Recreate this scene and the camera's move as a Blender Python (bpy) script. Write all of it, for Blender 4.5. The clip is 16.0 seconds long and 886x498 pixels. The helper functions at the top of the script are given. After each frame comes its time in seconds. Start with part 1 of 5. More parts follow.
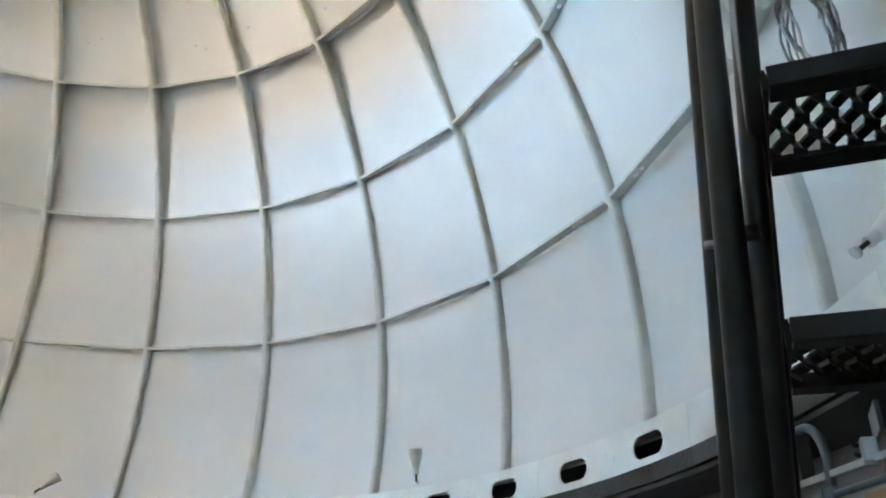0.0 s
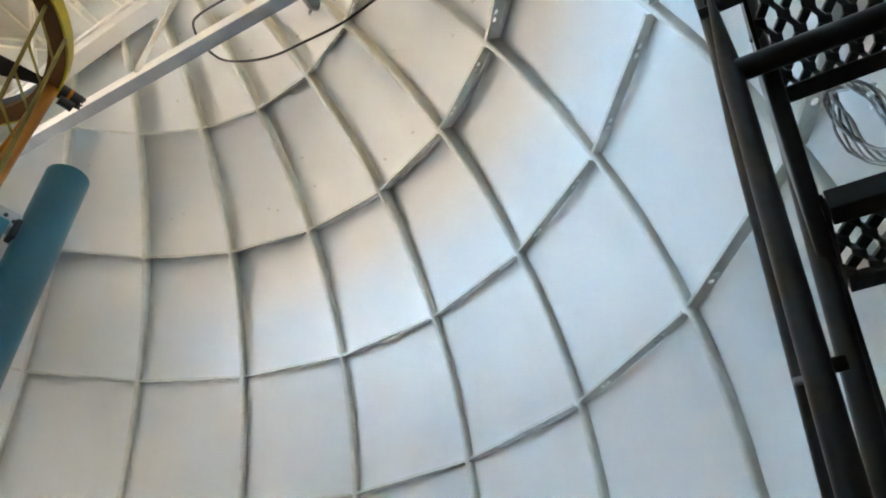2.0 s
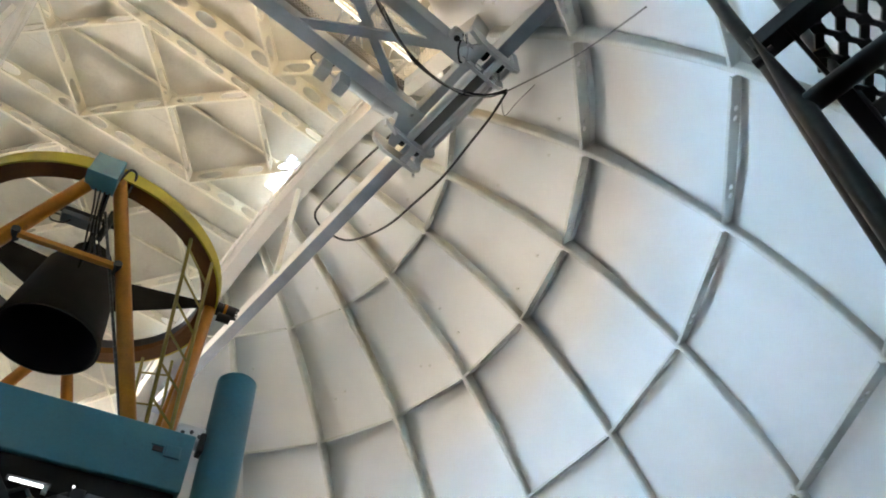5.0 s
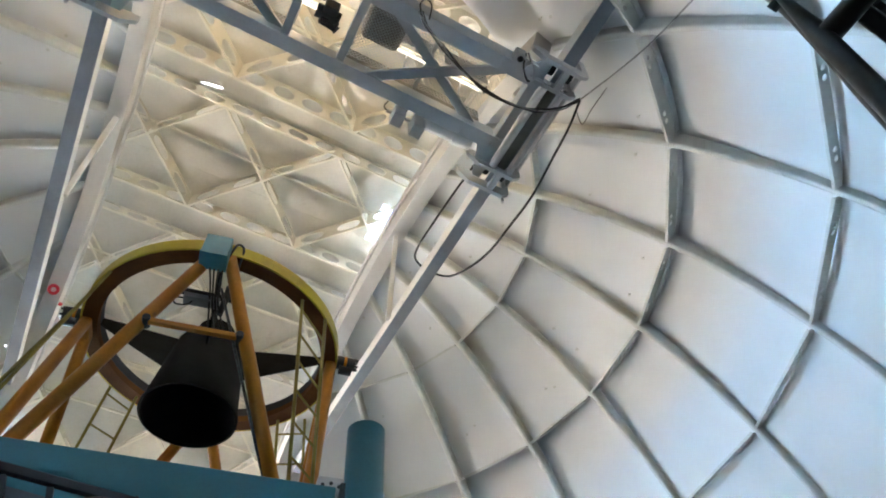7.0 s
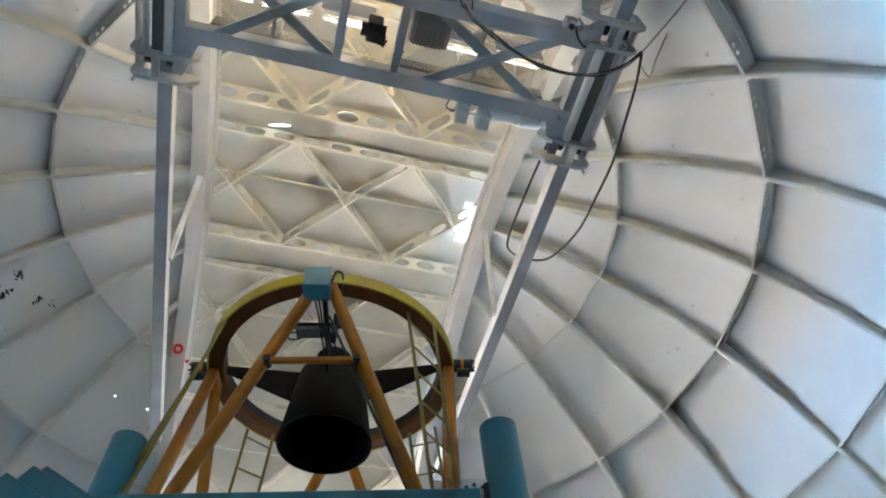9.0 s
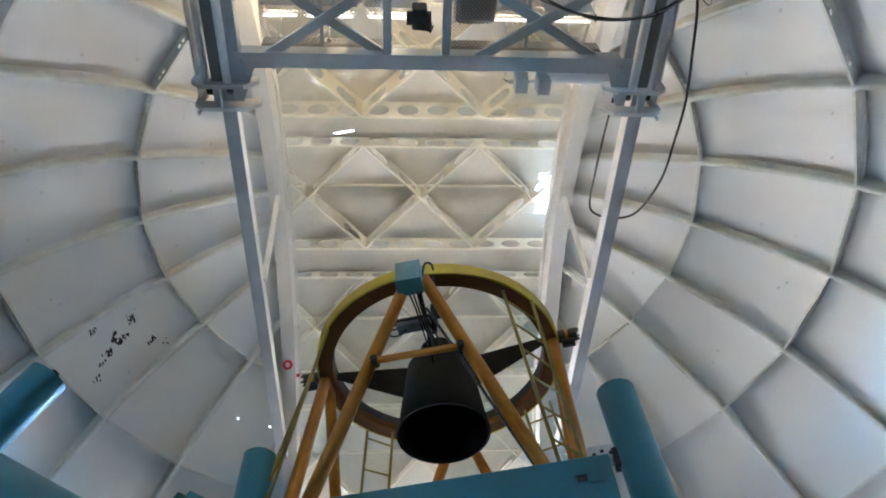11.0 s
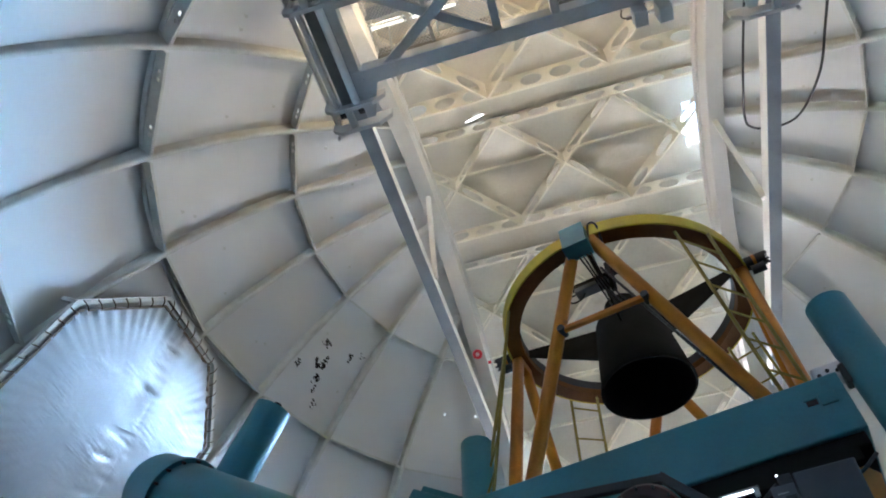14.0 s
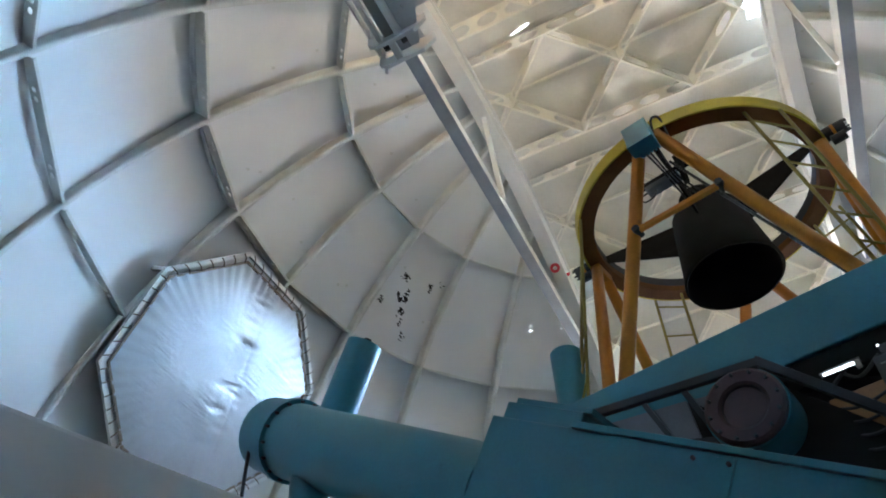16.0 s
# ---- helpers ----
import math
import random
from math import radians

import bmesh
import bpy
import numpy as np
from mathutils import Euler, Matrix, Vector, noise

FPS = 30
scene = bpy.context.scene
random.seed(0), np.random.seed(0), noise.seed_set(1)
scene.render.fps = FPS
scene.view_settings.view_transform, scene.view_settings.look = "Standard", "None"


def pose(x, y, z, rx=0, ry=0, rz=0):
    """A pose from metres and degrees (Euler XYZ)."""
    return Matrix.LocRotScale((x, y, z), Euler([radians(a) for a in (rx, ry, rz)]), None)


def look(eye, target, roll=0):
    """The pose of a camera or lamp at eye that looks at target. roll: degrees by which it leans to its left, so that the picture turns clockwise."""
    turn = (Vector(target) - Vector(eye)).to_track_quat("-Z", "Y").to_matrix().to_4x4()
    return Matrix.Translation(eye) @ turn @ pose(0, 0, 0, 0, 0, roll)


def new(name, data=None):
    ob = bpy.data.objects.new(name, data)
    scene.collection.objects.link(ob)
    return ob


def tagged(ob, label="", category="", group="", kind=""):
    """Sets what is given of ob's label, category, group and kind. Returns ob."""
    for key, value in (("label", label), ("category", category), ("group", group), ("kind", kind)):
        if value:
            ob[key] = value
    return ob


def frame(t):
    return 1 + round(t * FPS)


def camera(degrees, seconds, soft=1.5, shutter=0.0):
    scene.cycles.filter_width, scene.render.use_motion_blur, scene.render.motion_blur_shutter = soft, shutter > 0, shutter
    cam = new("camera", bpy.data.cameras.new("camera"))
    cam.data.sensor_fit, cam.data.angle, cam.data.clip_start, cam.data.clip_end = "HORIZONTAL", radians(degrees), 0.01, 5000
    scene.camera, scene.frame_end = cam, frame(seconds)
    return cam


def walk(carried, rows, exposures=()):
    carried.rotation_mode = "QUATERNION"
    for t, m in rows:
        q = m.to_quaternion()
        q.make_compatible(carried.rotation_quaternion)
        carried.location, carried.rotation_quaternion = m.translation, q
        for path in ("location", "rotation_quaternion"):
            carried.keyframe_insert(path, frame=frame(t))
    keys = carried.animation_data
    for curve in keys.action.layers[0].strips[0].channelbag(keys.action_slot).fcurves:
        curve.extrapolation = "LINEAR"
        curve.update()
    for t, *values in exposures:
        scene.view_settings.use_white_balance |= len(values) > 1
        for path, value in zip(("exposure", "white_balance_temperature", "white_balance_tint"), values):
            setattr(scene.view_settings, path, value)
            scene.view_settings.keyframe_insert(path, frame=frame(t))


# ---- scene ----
cam = camera(62.86, 16.0, soft=1.9)
PATH = [
    (0.0, -0.385, -5.983, -2.057, 120.918, -3.751, -68.422),
    (0.5, -0.398, -5.982, -2.058, 123.427, -3.404, -67.435),
    (1.0, -0.407, -5.985, -2.054, 125.563, -2.055, -64.775),
    (1.5, -0.423, -5.992, -2.052, 128.571, -1.396, -61.375),
    (2.0, -0.438, -5.996, -2.054, 130.693, -1.772, -59.978),
    (2.5, -0.455, -6.000, -2.055, 132.574, -1.837, -58.907),
    (3.0, -0.455, -5.999, -2.053, 134.379, -1.429, -55.876),
    (3.5, -0.454, -6.002, -2.053, 136.352, -1.037, -53.403),
    (4.0, -0.457, -6.005, -2.054, 138.105, -0.122, -49.186),
    (6.5, -0.377, -6.065, -2.134, 143.415, 0.701, -31.753),
    (7.0, -0.376, -6.064, -2.135, 143.574, 0.603, -28.186),
    (7.5, -0.378, -6.065, -2.137, 143.827, 1.389, -23.641),
    (8.0, -0.382, -6.058, -2.126, 143.931, 0.957, -20.717),
    (8.5, -0.385, -6.051, -2.122, 143.960, 1.011, -18.115),
    (9.0, -0.385, -6.036, -2.115, 143.491, 2.043, -14.250),
    (11.5, -0.431, -5.959, -2.094, 142.882, 2.782, 1.628),
    (12.0, -0.447, -5.961, -2.096, 142.921, 2.491, 6.151),
    (12.5, -0.453, -5.964, -2.102, 143.112, 1.685, 9.202),
    (13.0, -0.460, -5.962, -2.109, 142.852, 1.332, 11.914),
    (13.5, -0.464, -5.960, -2.116, 142.569, 1.356, 14.170),
    (14.0, -0.470, -5.962, -2.121, 141.944, 1.899, 16.525),
    (14.5, -0.478, -5.954, -2.121, 140.964, 2.141, 19.135),
    (15.0, -0.479, -5.945, -2.129, 139.956, 2.686, 21.623),
    (15.5, -0.479, -5.947, -2.141, 137.816, 3.269, 24.480),
    (16.0, -0.474, -5.939, -2.150, 136.547, 3.127, 26.270),
]
# the film camera darkens its picture as the bright shutter comes into view
EXPOSURES = [(0.0, 4.17, 6900, 10), (1.0, 4.15, 6900, 10), (2.5, 4.06, 6900, 10), (4.0, 4.02, 6900, 10), (6.5, 3.95, 6350, 10), (9.0, 3.81, 5950, 10), (12.5, 3.84, 5750, 10), (14.5, 3.76, 5850, 10), (16.0, 3.80, 5950, 10)]
walk(cam, [(t, pose(x, y, z, rx, ry, rz)) for t, x, y, z, rx, ry, rz in PATH],
     exposures=EXPOSURES)

# ---- light ----
world = bpy.data.worlds.new("world")
scene.world = world
world.use_nodes = True
wn, wl = world.node_tree.nodes, world.node_tree.links
sky = wn.new("ShaderNodeTexSky")
sky.sky_type = "NISHITA"
sky.sun_disc = False
sky.sun_elevation = radians(68)
sky.sun_rotation = radians(117)
wl.new(sky.outputs["Color"], wn["Background"].inputs["Color"])
wn["Background"].inputs["Strength"].default_value = 0.15
scene.view_settings.exposure = 4.8

sun = new("sun", bpy.data.lights.new("sun", "SUN"))
sun.data.energy, sun.data.angle, sun.data.color = 3.0, radians(0.5), (1.0, 0.95, 0.87)
sun.matrix_world = look((5, -2.5, 14), (0, 0, 0))

# daylight outside the open gap of the slit: pale blue sky above the level horizon, sunlit land below it
HORIZON = 4.85


def outside_light(name, x, z0, z1, radiance, color, w=44.0):
    ob = new(name, bpy.data.lights.new(name, "AREA"))
    h = z1 - z0
    ob.data.shape, ob.data.size, ob.data.size_y = "RECTANGLE", w, h
    ob.data.energy, ob.data.color = radiance * math.pi * w * h, color
    ob.matrix_world = look((x, 19, (z0 + z1) / 2), (x, 0, (z0 + z1) / 2))
    return ob


outside_light("low_sky_light", 2, HORIZON, 7.5, 17.0, (0.46, 0.71, 1.0))
outside_light("high_sky_light", 2, 7.5, 26.0, 10.4, (0.44, 0.69, 1.0))
# the unseen sunlit land is set off to the west, to brighten the east cap
outside_light("ground_light", -15, -9.0, HORIZON, 7.5, (1.0, 0.88, 0.77))

# the tubes over the crane walkway
for x, watts in ((-1.7, 1.1), (-1.1, 1.35), (-0.45, 1.35), (0.8, 1.2), (1.55, 0.9)):
    ob = new("tube_light_source", bpy.data.lights.new("tube_light_source", "POINT"))
    ob.data.shadow_soft_size, ob.data.energy, ob.data.color = 0.12, watts, (1.0, 0.74, 0.44)
    ob.matrix_world = pose(x, -3.12, 6.16)


# ---- materials ----
def material(name, color, rough=0.5, metal=0.0, var=0.08, scale=3.0, fine=60.0, bump=0.15, stain=None, stain_amount=0.0, spec=0.5, per_object=0.0):
    m = bpy.data.materials.new(name)
    m.use_nodes = True
    n, l = m.node_tree.nodes, m.node_tree.links
    b = n["Principled BSDF"]
    b.inputs["Roughness"].default_value, b.inputs["Metallic"].default_value = rough, metal
    b.inputs["Specular IOR Level"].default_value = spec
    tc = n.new("ShaderNodeTexCoord")
    big = n.new("ShaderNodeTexNoise")
    big.inputs["Scale"].default_value, big.inputs["Detail"].default_value = scale, 5.0
    small = n.new("ShaderNodeTexNoise")
    small.inputs["Scale"].default_value, small.inputs["Detail"].default_value = fine, 4.0
    l.new(tc.outputs["Object"], big.inputs["Vector"])
    l.new(tc.outputs["Object"], small.inputs["Vector"])
    dark = tuple(c * (1 - 2.2 * var) for c in color) + (1,)
    light = tuple(min(1, c * (1 + 1.2 * var)) for c in color) + (1,)
    ramp = n.new("ShaderNodeValToRGB")
    ramp.color_ramp.elements[0].position, ramp.color_ramp.elements[1].position = 0.3, 0.7
    ramp.color_ramp.elements[0].color, ramp.color_ramp.elements[1].color = dark, light
    l.new(big.outputs["Fac"], ramp.inputs["Fac"])
    out = ramp.outputs["Color"]
    grain = n.new("ShaderNodeMix")
    grain.data_type, grain.blend_type = "RGBA", "OVERLAY"
    grain.inputs["Factor"].default_value = min(1.0, var * 2)
    l.new(out, grain.inputs["A"])
    l.new(small.outputs["Fac"], grain.inputs["B"])
    out = grain.outputs["Result"]
    if stain:
        blot = n.new("ShaderNodeTexNoise")
        blot.inputs["Scale"].default_value, blot.inputs["Detail"].default_value = scale * 2.3, 9.0
        blot.inputs["Roughness"].default_value = 0.7
        l.new(tc.outputs["Object"], blot.inputs["Vector"])
        cut = n.new("ShaderNodeValToRGB")
        cut.color_ramp.elements[0].position, cut.color_ramp.elements[1].position = 0.60, 0.72
        l.new(blot.outputs["Fac"], cut.inputs["Fac"])
        amount = n.new("ShaderNodeMath")
        amount.operation = "MULTIPLY"
        amount.inputs[1].default_value = stain_amount
        l.new(cut.outputs["Color"], amount.inputs[0])
        mix = n.new("ShaderNodeMix")
        mix.data_type = "RGBA"
        l.new(amount.outputs[0], mix.inputs["Factor"])
        l.new(out, mix.inputs["A"])
        mix.inputs["B"].default_value = tuple(stain) + (1,)
        out = mix.outputs["Result"]
    if per_object:
        info = n.new("ShaderNodeObjectInfo")
        hsv = n.new("ShaderNodeHueSaturation")
        rng = n.new("ShaderNodeMapRange")
        rng.inputs["To Min"].default_value, rng.inputs["To Max"].default_value = 1 - per_object, 1 + per_object
        l.new(info.outputs["Random"], rng.inputs["Value"])
        l.new(rng.outputs["Result"], hsv.inputs["Value"])
        l.new(out, hsv.inputs["Color"])
        out = hsv.outputs["Color"]
    l.new(out, b.inputs["Base Color"])
    if bump:
        bp = n.new("ShaderNodeBump")
        bp.inputs["Strength"].default_value, bp.inputs["Distance"].default_value = bump, 0.01
        l.new(small.outputs["Fac"], bp.inputs["Height"])
        l.new(bp.outputs["Normal"], b.inputs["Normal"])
    return m


def glow(name, color, strength):
    m = bpy.data.materials.new(name)
    m.use_nodes = True
    b = m.node_tree.nodes["Principled BSDF"]
    b.inputs["Base Color"].default_value = (*color, 1)
    b.inputs["Emission Color"].default_value = (*color, 1)
    b.inputs["Emission Strength"].default_value = strength
    return m


SKIN = material("dome_skin_paint", (0.72, 0.72, 0.71), 0.55, var=0.02, scale=0.9, fine=25, bump=0.12, stain=(0.50, 0.48, 0.44), stain_amount=0.12, per_object=0.012)
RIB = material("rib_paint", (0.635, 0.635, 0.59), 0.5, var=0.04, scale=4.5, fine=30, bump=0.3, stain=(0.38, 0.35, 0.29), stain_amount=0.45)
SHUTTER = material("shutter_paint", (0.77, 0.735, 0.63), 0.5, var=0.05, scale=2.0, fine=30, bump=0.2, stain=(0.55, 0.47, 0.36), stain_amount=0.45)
# darker than the webs, to paint in the shade between them
SHADEDSKIN = material("shaded_shutter_skin", (0.65, 0.625, 0.555), 0.55, var=0.06, scale=1.2, fine=25, bump=0.15, stain=(0.44, 0.40, 0.33), stain_amount=0.5)
GREYPAINT = material("grey_white_paint", (0.52, 0.54, 0.55), 0.4, var=0.05, scale=3.0, fine=40, bump=0.15, stain=(0.40, 0.38, 0.35), stain_amount=0.4)
BOXTEAL = material("light_teal_enamel", (0.085, 0.30, 0.37), 0.4, var=0.06, scale=6, fine=60, bump=0.1)
TEAL = material("teal_enamel", (0.040, 0.205, 0.255), 0.33, var=0.05, scale=2.2, fine=45, bump=0.12, stain=(0.03, 0.10, 0.115), stain_amount=0.3)
ORANGE = material("orange_enamel", (0.48, 0.175, 0.010), 0.42, var=0.10, scale=3.5, fine=50, bump=0.15, stain=(0.16, 0.07, 0.02), stain_amount=0.6, spec=0.3)
YELLOW = material("yellow_enamel", (0.56, 0.42, 0.018), 0.4, var=0.08, scale=4, fine=50, bump=0.1, stain=(0.30, 0.2, 0.05), stain_amount=0.5)
LADDERPAINT = material("ladder_yellow", (0.235, 0.185, 0.022), 0.45, var=0.10, scale=5, fine=60, bump=0.1)
BROWN = material("ring_brown", (0.13, 0.05, 0.009), 0.65, var=0.12, scale=3, fine=50, bump=0.15, stain=(0.06, 0.03, 0.015), stain_amount=0.5, spec=0.2)
DULLGREY = material("dull_grey_paint", (0.17, 0.165, 0.15), 0.6, var=0.08, scale=3, fine=50, bump=0.15, stain=(0.09, 0.085, 0.075), stain_amount=0.5)
BLACK = material("matt_black", (0.018, 0.018, 0.019), 0.6, var=0.2, scale=3, fine=60, bump=0.2)
BAFFLE = material("baffle_black_paint", (0.009, 0.009, 0.0085), 0.85, var=0.2, scale=4, fine=90, bump=0.35, stain=(0.03, 0.029, 0.025), stain_amount=0.35, spec=0.2)
# near-black lining of the baffle; also paints in the dark gaps below the telescope
VOIDBLACK = material("inside_and_gap_black", (0.004, 0.004, 0.004), 0.9, var=0.1, bump=0)
RUBBER = material("cable_rubber", (0.02, 0.02, 0.022), 0.5, var=0.1, scale=20, bump=0.1)
CABLEGREY = material("cable_grey", (0.27, 0.27, 0.26), 0.5, var=0.15, scale=30, bump=0.1)
STAIRPAINT = material("stair_black_paint", (0.027, 0.031, 0.028), 0.34, var=0.12, scale=8, fine=90, bump=0.06, stain=(0.075, 0.062, 0.048), stain_amount=0.2)
STEEL = material("steel", (0.52, 0.53, 0.54), 0.35, metal=0.9, var=0.08, scale=8, fine=100, bump=0.1)
DARKSTEEL = material("dark_grey_steel", (0.03, 0.034, 0.038), 0.42, metal=0.2, var=0.15, scale=5, fine=60, bump=0.15)
MAROON = material("maroon_enamel", (0.05, 0.016, 0.017), 0.45, var=0.12, scale=6, fine=60, bump=0.2)
WOOD = material("plywood", (0.25, 0.13, 0.045), 0.6, var=0.12, scale=4, fine=80, bump=0.2)
# blue-grey that puts the shade under the runway beams into the colour
UNDERSHADE = material("underside_shade", (0.31, 0.34, 0.38), 0.5, var=0.06, scale=3, fine=50, bump=0.1, stain=(0.12, 0.12, 0.12), stain_amount=0.3)
ARCHPAINT = material("arch_paint", (0.62, 0.61, 0.58), 0.5, var=0.03, scale=2.0, fine=30, bump=0.15, stain=(0.48, 0.44, 0.38), stain_amount=0.3)
RACKGREY = material("rack_grey", (0.07, 0.077, 0.09), 0.5, var=0.06, scale=5, fine=80, bump=0.08)
COVERGREY = material("cover_grey", (0.27, 0.26, 0.24), 0.55, var=0.08, scale=4, fine=60, bump=0.1)
BOXGREY = material("instrument_grey", (0.15, 0.165, 0.185), 0.45, var=0.06, scale=5, fine=80, bump=0.1)
CONCRETE = material("floor_concrete", (0.14, 0.14, 0.135), 0.6, var=0.1, scale=1.5, fine=40, bump=0.3, stain=(0.13, 0.12, 0.11), stain_amount=0.5)
RED = material("red_plastic", (0.62, 0.03, 0.05), 0.4, var=0.05, scale=20, bump=0)
BASEWHITE = material("base_ring_paint", (0.80, 0.80, 0.78), 0.45, var=0.04, scale=3, fine=40, bump=0.15, stain=(0.30, 0.29, 0.27), stain_amount=0.4)
WALLPAINT = material("wall_paint", (0.24, 0.235, 0.225), 0.6, var=0.05, scale=1.2, fine=30, bump=0.15)
PEEL = material("bare_primer", (0.03, 0.028, 0.025), 0.8, var=0.3, scale=12, bump=0.2)
TRACKBLACK = material("track_black", (0.008, 0.0065, 0.0055), 0.45, var=0.3, scale=6, fine=40, bump=0.4, stain=(0.06, 0.045, 0.035), stain_amount=0.5)
CONDUIT = material("conduit_paint", (0.09, 0.115, 0.13), 0.4, var=0.08, scale=8, fine=60, bump=0.1)
GROUND = material("dry_ground", (0.24, 0.20, 0.15), 0.9, var=0.15, scale=0.3, fine=6, bump=0.4)
TUBELIGHT = glow("tube_light", (1.0, 0.88, 0.68), 0.25)
COLDLIGHT = glow("cold_light", (0.92, 0.97, 1.0), 0.4)
LEGEND = material("faded_legend", (0.30, 0.31, 0.32), 0.6, var=0.15, scale=20, bump=0)
HEM = material("hem_webbing", (0.24, 0.19, 0.14), 0.8, var=0.1, scale=10, fine=90, bump=0.3)


def foil():
    m = material("silver_foil", (0.38, 0.40, 0.42), 0.36, metal=0.2, var=0.03, scale=2, fine=25, bump=0)
    n, l = m.node_tree.nodes, m.node_tree.links
    b = n["Principled BSDF"]
    tc = n.new("ShaderNodeTexCoord")

    def wrinkle(turn, stretch, scale):
        mp = n.new("ShaderNodeMapping")
        mp.inputs["Rotation"].default_value = (0, 0, turn)
        mp.inputs["Scale"].default_value = (1.0, stretch, 1.0)
        l.new(tc.outputs["Object"], mp.inputs["Vector"])
        tex = n.new("ShaderNodeTexNoise")
        tex.inputs["Scale"].default_value, tex.inputs["Detail"].default_value = scale, 3
        tex.inputs["Distortion"].default_value = 0.4
        l.new(mp.outputs["Vector"], tex.inputs["Vector"])
        return tex
    fine, where, slack = wrinkle(0.9, 7.0, 2.4), wrinkle(0.2, 1.0, 1.6), wrinkle(0.5, 1.0, 0.9)
    few = n.new("ShaderNodeMapRange")
    few.inputs["From Min"].default_value, few.inputs["From Max"].default_value = 0.47, 0.64
    l.new(where.outputs["Fac"], few.inputs["Value"])
    mul = n.new("ShaderNodeMath")
    mul.operation = "MULTIPLY"
    l.new(fine.outputs["Fac"], mul.inputs[0])
    l.new(few.outputs["Result"], mul.inputs[1])
    b1, b2 = n.new("ShaderNodeBump"), n.new("ShaderNodeBump")
    b1.inputs["Strength"].default_value, b1.inputs["Distance"].default_value = 0.22, 0.04
    b2.inputs["Strength"].default_value, b2.inputs["Distance"].default_value = 0.12, 0.12
    l.new(slack.outputs["Fac"], b2.inputs["Height"])
    l.new(mul.outputs[0], b1.inputs["Height"])
    l.new(b2.outputs["Normal"], b1.inputs["Normal"])
    l.new(b1.outputs["Normal"], b.inputs["Normal"])
    return m


FOIL = foil()


# ---- shapes ----
def finish(bm, smooth=False):
    bmesh.ops.recalc_face_normals(bm, faces=bm.faces[:])
    if smooth:
        for f in bm.faces:
            f.smooth = True
        for e in bm.edges:
            if len(e.link_faces) == 2 and e.calc_face_angle(0) > 0.6:
                e.smooth = False
    return bm


def part(name, bm, mat, parent=None, label="", matrix=None, smooth=False):
    """Links a bmesh as one mesh object under a thing or a part."""
    finish(bm, smooth)
    me = bpy.data.meshes.new(name)
    bm.to_mesh(me)
    bm.free()
    me.materials.append(mat)
    ob = new(name, me)
    ob.parent = parent
    if matrix is not None:
        ob.matrix_basis = matrix
    if label:
        ob["label"] = label
    return ob


def share(name, mesh_ob, parent, matrix):
    ob = new(name, mesh_ob.data)
    ob.parent = parent
    ob.matrix_basis = matrix
    return ob


def thing(name, label, category, matrix=None, group="", kind=""):
    ob = new(name)
    ob.empty_display_size = 0.2
    if matrix is not None:
        ob.matrix_basis = matrix
    return tagged(ob, label, category, group, kind)


def box(size, at=(0, 0, 0), bevel=0.0, bm=None, m=None):
    bm = bm or bmesh.new()
    r = bmesh.ops.create_cube(bm, size=1.0)
    vs = r["verts"]
    bmesh.ops.scale(bm, vec=size, verts=vs)
    if bevel:
        es = list({e for v in vs for e in v.link_edges})
        r = bmesh.ops.bevel(bm, geom=es, offset=bevel, segments=2, affect="EDGES", profile=0.5)
        vs = list({v for f in r["faces"] for v in f.verts} | {v for v in vs if v.is_valid})
    bmesh.ops.translate(bm, vec=at, verts=vs)
    if m is not None:
        bmesh.ops.transform(bm, matrix=m, verts=vs)
    return bm


def frame_between(p0, p1, up=(0, 0, 1)):
    """A matrix whose z runs from p0 to p1 and whose origin is p0."""
    p0, p1, up = Vector(p0), Vector(p1), Vector(up)
    z = (p1 - p0).normalized()
    if abs(z.dot(up)) > 0.99:
        up = Vector((0, 1, 0))
    x = up.cross(z).normalized()
    y = z.cross(x)
    m = Matrix((x, y, z)).transposed().to_4x4()
    m.translation = p0
    return m


def bar(p0, p1, w, d, bm=None, bevel=0.0, up=(0, 0, 1)):
    """A square bar from p0 to p1: w across, d along the up side."""
    ln = (Vector(p1) - Vector(p0)).length
    return box((w, d, ln), (0, 0, ln / 2), bevel, bm, frame_between(p0, p1, up))


def tube(p0, p1, r, seg=16, bm=None, r2=None, caps=True):
    bm = bm or bmesh.new()
    ln = (Vector(p1) - Vector(p0)).length
    k = bmesh.ops.create_cone(bm, cap_ends=caps, segments=seg, radius1=r, radius2=r if r2 is None else r2, depth=ln)
    bmesh.ops.translate(bm, vec=(0, 0, ln / 2), verts=k["verts"])
    bmesh.ops.transform(bm, matrix=frame_between(p0, p1), verts=k["verts"])
    return bm


def spline(pts, steps=6):
    out = []
    p = [Vector(q) for q in pts]
    p = [p[0] * 2 - p[1]] + p + [p[-1] * 2 - p[-2]]
    for i in range(1, len(p) - 2):
        for k in range(steps):
            t = k / steps
            a, b, c, d = p[i - 1:i + 3]
            out.append(0.5 * (2 * b + (c - a) * t + (2 * a - 5 * b + 4 * c - d) * t * t + (3 * b - a - 3 * c + d) * t ** 3))
    return out + [p[-2]]


